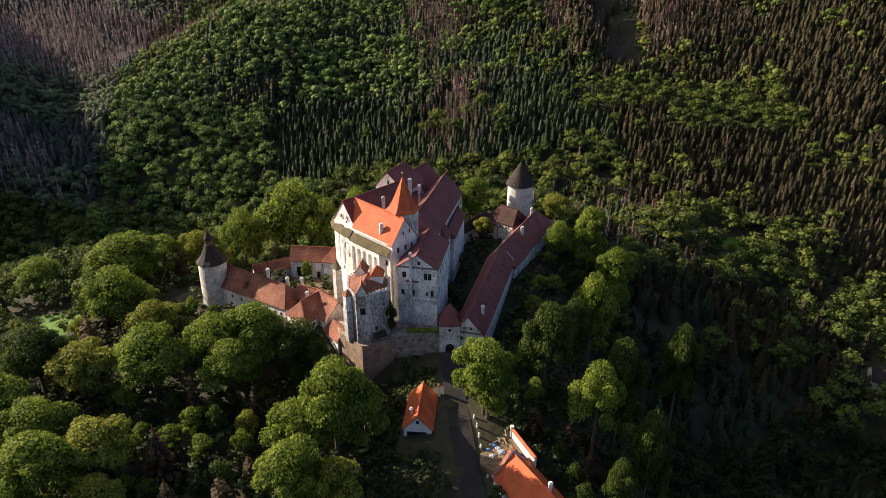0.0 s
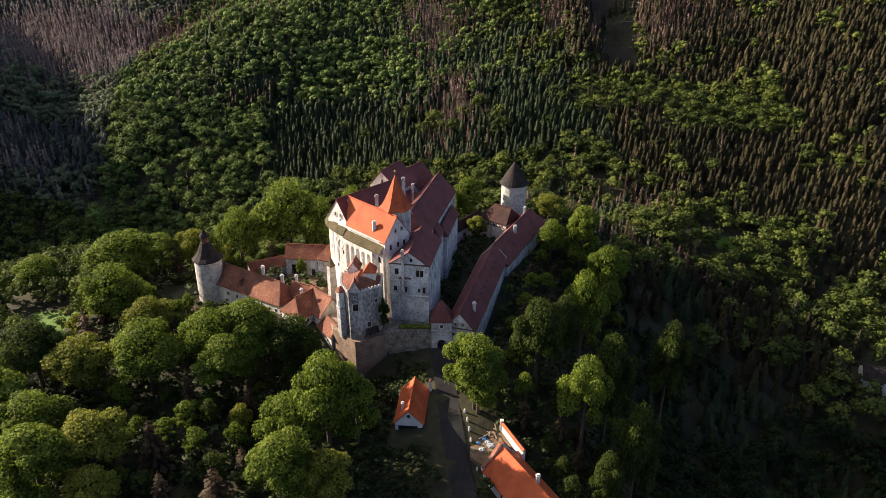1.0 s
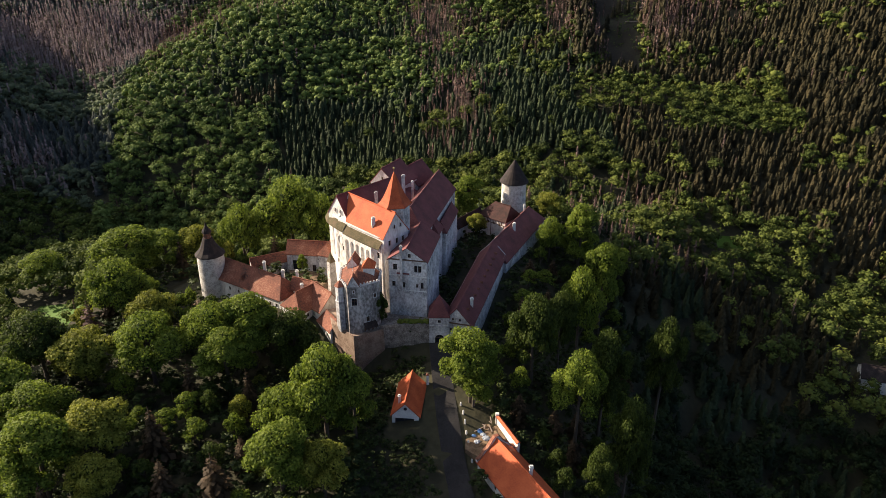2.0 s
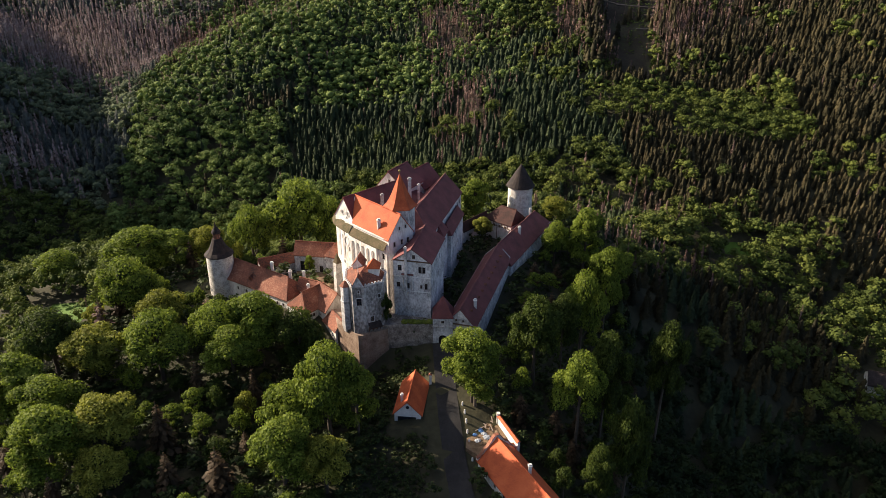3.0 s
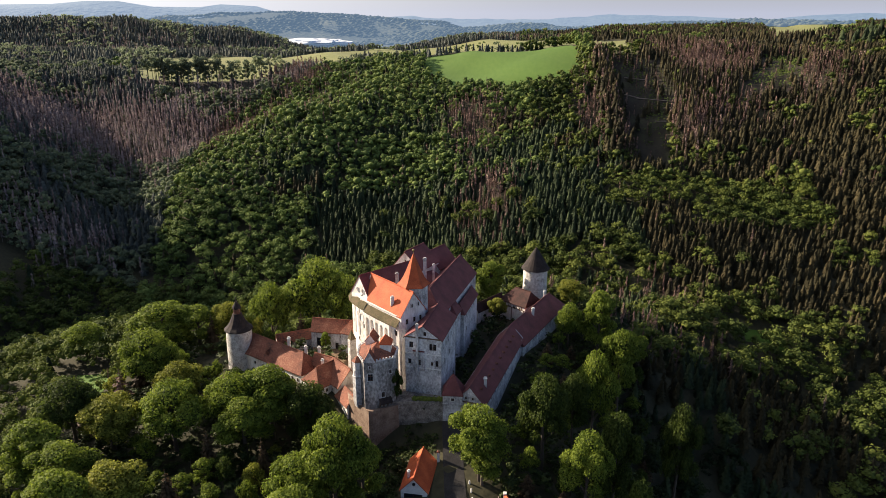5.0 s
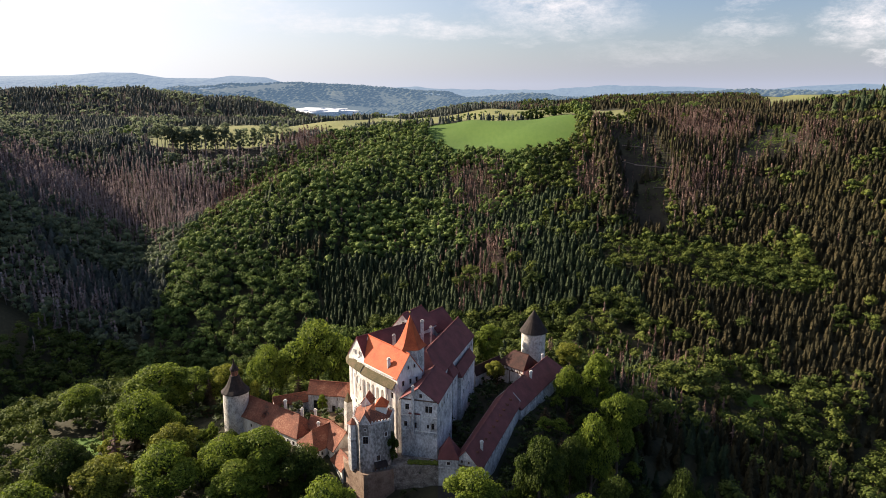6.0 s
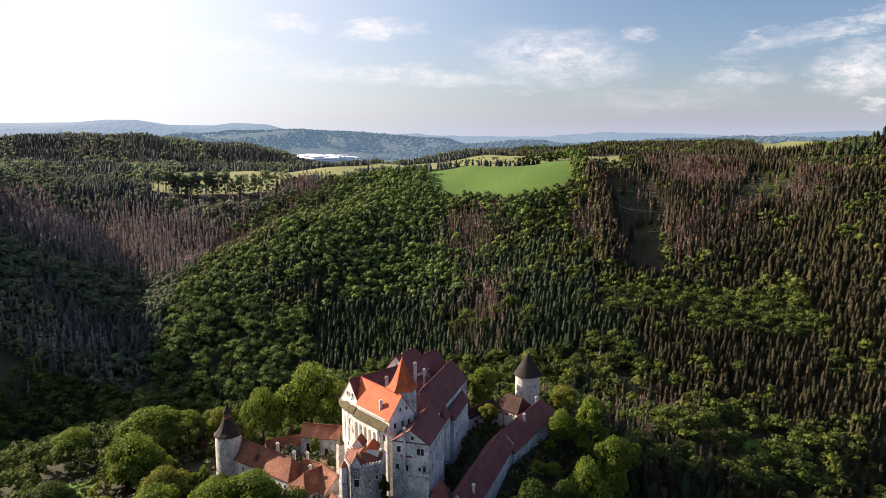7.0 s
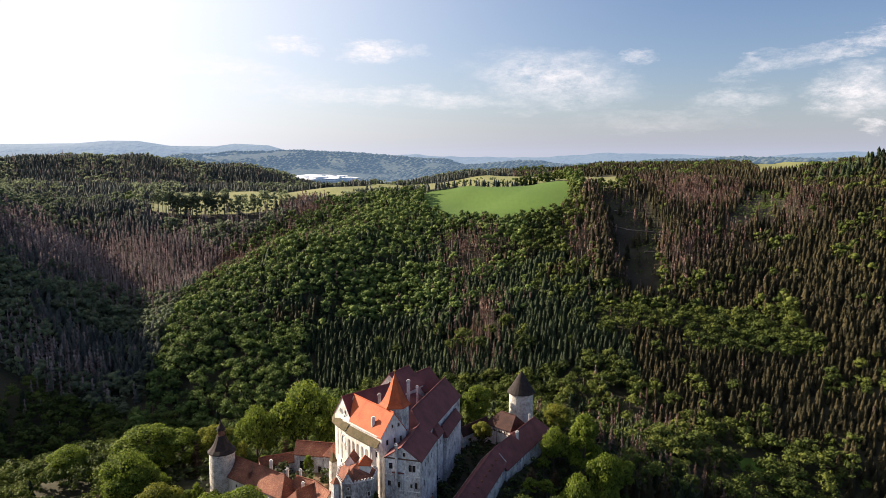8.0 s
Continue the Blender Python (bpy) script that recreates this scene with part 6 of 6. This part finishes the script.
def near_box(x, y):
    return (x > NEAR[0] - 2) & (x < NEAR[1] + 2) & (y > NEAR[2] - 2) & (y < NEAR[3] + 2)


def east_flank(x, y):
    return (x > 40) & (y < 62 - 0.12 * (x - 40))


def aside(x, y):
    """Land beyond both flanks of the valley that the castle looks on."""
    return (x < -25 - 0.78 * (y + 180)) | (x > 25 + 0.66 * (y + 180))


woods(-270, 250, -110, 215, 6.6, 4.6, 50, MID_BROAD, MID_SPRUCE, MID_DEAD, "castle hill's", lambda x, y: near_box(x, y) | east_flank(x, y) | aside(x, y), 0.9, "hill_leaf")
woods(40, 250, -110, 155, 5.4, 4.6, 60, MID_BROAD, MID_SPRUCE, MID_DEAD, "deep valley's", lambda x, y: near_box(x, y) | ~east_flank(x, y) | aside(x, y), 0.9, "shaded_leaf", "green_needle")
woods(-270, -70, 190, 305, 5.8, 4.3, 66, MID_BROAD, MID_SPRUCE, MID_DEAD, "spur foot's", lambda x, y: aside(x, y) | (x < spur_edge(y)), 0.95)
woods(-70, 250, 215, 305, 5.8, 4.3, 67, MID_BROAD, MID_SPRUCE, MID_DEAD, "valley foot's", aside, 0.88, "hill_leaf")
woods(-270, 40, 305, 640, 5.5, 4.3, 70, FAR_BROAD, FAR_SPRUCE, FAR_DEAD, "opposite slope's", lambda x, y: aside(x, y) | (x < spur_edge(y)), 0.92)
woods(40, 560, 215, 640, 5.5, 4.3, 73, FAR_BROAD, FAR_SPRUCE, FAR_DEAD, "eastern slope's", lambda x, y: aside(x, y) | ((x < 250) & (y < 305)), 0.92, "hill_leaf")
woods(-620, -170, 215, 640, 5.2, 4.3, 75, FAR_BROAD, GREEN_CONE, FAR_DEAD, "side slope's", lambda x, y: aside(x, y) | (x >= spur_edge(y)), 0.95, "hazed_leaf", "hazed_needle")
xs, ys, rs = scatter(NEAR[0] - 4, NEAR[1] + 4, NEAR[2] - 20, NEAR[3] + 4, 3.7, 12)
ok = ~free_of_trees(xs, ys, -2.0)
xs, ys = xs[ok], ys[ok]
tall = rs.uniform(2.2, 6.5, len(xs))
under = stand_mesh("undergrowth", UNDER, xs, ys, relief(xs, ys) - 0.6, tall * rs.uniform(1.2, 1.7, len(xs)), tall, rs)
tagged(part("undergrowth", under, M["undergrowth"], None), "leafy undergrowth between the castle hill's trees, darkened for their shade", "bushes", kind="stuff")
# dense dark bushes added where the bank lies in shade
xs, ys, rs = scatter(-23, -3.5, -62, -3, 1.35, 13)
ok = ~((xs > -13.5) & (xs < -2.5) & (ys > -33) & (ys < -10)) & (xs < 0.2 - (ys + 5) * 0.1 - 4.5)
xs, ys = xs[ok], ys[ok]
tall = rs.uniform(0.7, 2.6, len(xs))
under = stand_mesh("undergrowth", UNDER, xs, ys, relief(xs, ys) - 0.3, tall * rs.uniform(1.3, 2.0, len(xs)), tall, rs)
tagged(part("undergrowth", under, M["undergrowth"], None), "bushes on the bank below the bastion, darkened for its shade", "bushes", kind="stuff")
woods(-1150, 40, 640, 1320, 8.0, 6.4, 80, TINY_BROAD, TINY_SPRUCE, FAR_DEAD, "distant plateau's", aside, 0.78, "hazed_leaf", "hazed_needle")
woods(40, 950, 640, 1320, 9.0, 7.0, 85, TINY_BROAD, TINY_SPRUCE, FAR_DEAD, "eastern plateau's", aside, 0.8)
woods(-900, 900, -180, 640, 16.0, 13.0, 90, TINY_BROAD, TINY_SPRUCE, TINY_SPRUCE, "side valley's", lambda x, y: ~aside(x, y), 1.1)
woods(-300, 300, -320, -110, 11.0, 9.0, 95, TINY_BROAD, TINY_SPRUCE, TINY_SPRUCE, "lower hill's", lambda x, y: aside(x, y) & (y > -180), 0.9)
xs, ys, rs = scatter(-1900, 1700, 1320, 2900, 18.0, 14)
ok = ~aside(xs, ys) & (mottle(xs, ys, 150, 3.0) > 0.28)
xs, ys = xs[ok], ys[ok]
tall = rs.uniform(4, 7, len(xs))
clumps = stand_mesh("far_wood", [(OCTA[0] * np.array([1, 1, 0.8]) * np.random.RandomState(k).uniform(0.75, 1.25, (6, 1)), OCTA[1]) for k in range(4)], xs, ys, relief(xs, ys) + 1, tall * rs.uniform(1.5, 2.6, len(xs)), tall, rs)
tagged(part("far_wood", clumps, M["far_hill"], None), "distant woods on rolling hills, their haze blue put in as glow", "wood", kind="stuff")


def row(line, gap, seed, protos, mat, name, label, hh, spread=3.0):
    rs = np.random.RandomState(seed)
    xs, ys = [], []
    for (ax, ay), (bx, by) in zip(line, line[1:]):
        n = max(1, int(math.hypot(bx - ax, by - ay) / gap))
        t = (np.arange(n) + rs.uniform(0, 1, n)) / n
        xs.append(ax + (bx - ax) * t + rs.normal(size=n) * spread)
        ys.append(ay + (by - ay) * t + rs.normal(size=n) * spread)
    x, y = np.concatenate(xs), np.concatenate(ys)
    tall = rs.uniform(*hh, len(x))
    me = stand_mesh(name, protos, x, y, relief(x, y) - 0.3, tall * rs.uniform(0.8, 1.2, len(x)), tall, rs)
    tagged(part(name, me, M[mat], None), label, "trees", kind="stuff")


row([(-372, 590), (-345, 586), (-300, 594)], 2.1, 1, TALL_BROAD, "hazed_leaf", "tree_row", "row of tall bare-stemmed trees before the pale meadow", (22, 29), 4.0)
row([(-300, 594), (-270, 602), (-225, 616)], 4.0, 11, TALL_BROAD, "hazed_leaf", "tree_row", "row of tall bare-stemmed trees before the pale meadow", (16, 25), 5.0)
row([(-405, 600), (-385, 592)], 9.0, 12, TALL_BROAD, "hazed_leaf", "tree_row", "lone tall trees at the meadow's lower corner", (20, 27), 2.0)
row([(-300, 700), (-200, 690)], 24.0, 13, FAR_BROAD, "far_leaf", "tree_row", "lone trees standing on the pale meadow", (7, 11), 8.0)
row([(-160, 690), (-72, 660), (0, 651), (90, 628)], 5, 2, TINY_BROAD, "far_leaf", "field_hedge", "bushy hedge along the field's upper edge", (4, 8), 2.0)
row([(-170, 800), (0, 770), (190, 760)], 7, 3, TINY_BROAD, "far_leaf", "field_hedge", "scattered bushes between far fields", (4, 8), 3.0)
row([(98, 530), (97, 660)], 5, 4, FAR_BROAD, "far_leaf", "tree_row", "small clump of trees between two fields", (9, 17), 4.0)
row([(-450, 660), (-425, 625), (-432, 600)], 6, 5, FAR_BROAD, "far_leaf", "tree_row", "trees at the meadow's corner", (9, 14), 5.0)
row([(150, 540), (160, 480), (170, 430), (158, 385)], 3.0, 6, THIN_PINE, "far_needle", "pine_row", "thin tall pines along the clear-cut's edge", (17, 25), 6.0)
row([(128, 540), (140, 480), (146, 430)], 11.0, 7, MID_DEAD, "far_dead", "dead_stems", "bare dead stems left on the clear-cut", (14, 20), 6.0)
row([(134, 545), (146, 455), (138, 380)], 0.8, 10, TINY_BROAD, "far_leaf", "scrub", "low green scrub growing over the clear-cut's edge", (1.4, 3.6), 7.0)
row([(300, 575), (275, 500), (240, 450)], 0.22, 17, TINY_BROAD, "far_leaf", "scrub", "low green scrub growing over the sheltered glade", (1.4, 4.0), 12.0)
row([(150, 540), (160, 470), (146, 400)], 0.9, 18, TINY_BROAD, "far_leaf", "scrub", "low green scrub on the clear-cut slope", (1.2, 3.2), 8.0)
row([(-385, 585), (-320, 570), (-230, 578)], 1.6, 14, TINY_BROAD, "hazed_leaf", "scrub", "low scrub on the cleared slope below the meadow", (1.6, 4.5), 11.0)
row([(-196, 640), (-212, 600), (-225, 575)], 0.9, 19, FAR_DEAD, "far_dead", "dead_row", "reddish dead spruces at the meadow's corner", (12, 18), 8.0)
row([(-385, 575), (-320, 562), (-230, 568)], 5.0, 15, MID_DEAD, "hazed_dead", "dead_stems", "bare dead stems on the cleared slope", (12, 19), 9.0)
row([(375, 590), (420, 615), (480, 650)], 2.2, 16, FAR_SPRUCE, "green_needle", "spruce_row", "tall green spruces along the ridge crest", (17, 25), 12.0)
row([(106, 345), (109, 430), (108, 545)], 1.3, 8, FAR_DEAD, "far_dead", "dead_row", "tall dead spruces along the clear-cut's edge", (15, 21), 4.0)
row([(104, 345), (107, 430), (106, 535)], 1.2, 9, FAR_SPRUCE, "far_needle", "spruce_row", "tall brown-green spruces beside the clear-cut", (17, 23), 4.0)
for x0, y0, x1, y1 in ((132, 455, 160, 440), (150, 430, 168, 428), (120, 470, 136, 452), (140, 410, 158, 402), (128, 500, 146, 494)):
    a, b = (x0, y0, height(x0, y0) + 0.6), (x1, y1, height(x1, y1) + 0.6)
    wv, wf = tube([a, b], [0.5, 0.28], 6)
    tagged(part("fallen_log", raw_mesh("log", wv, wf), M["deadwood"], None), "pale felled trunk lying on the clear-cut", "log", "felled trunks")
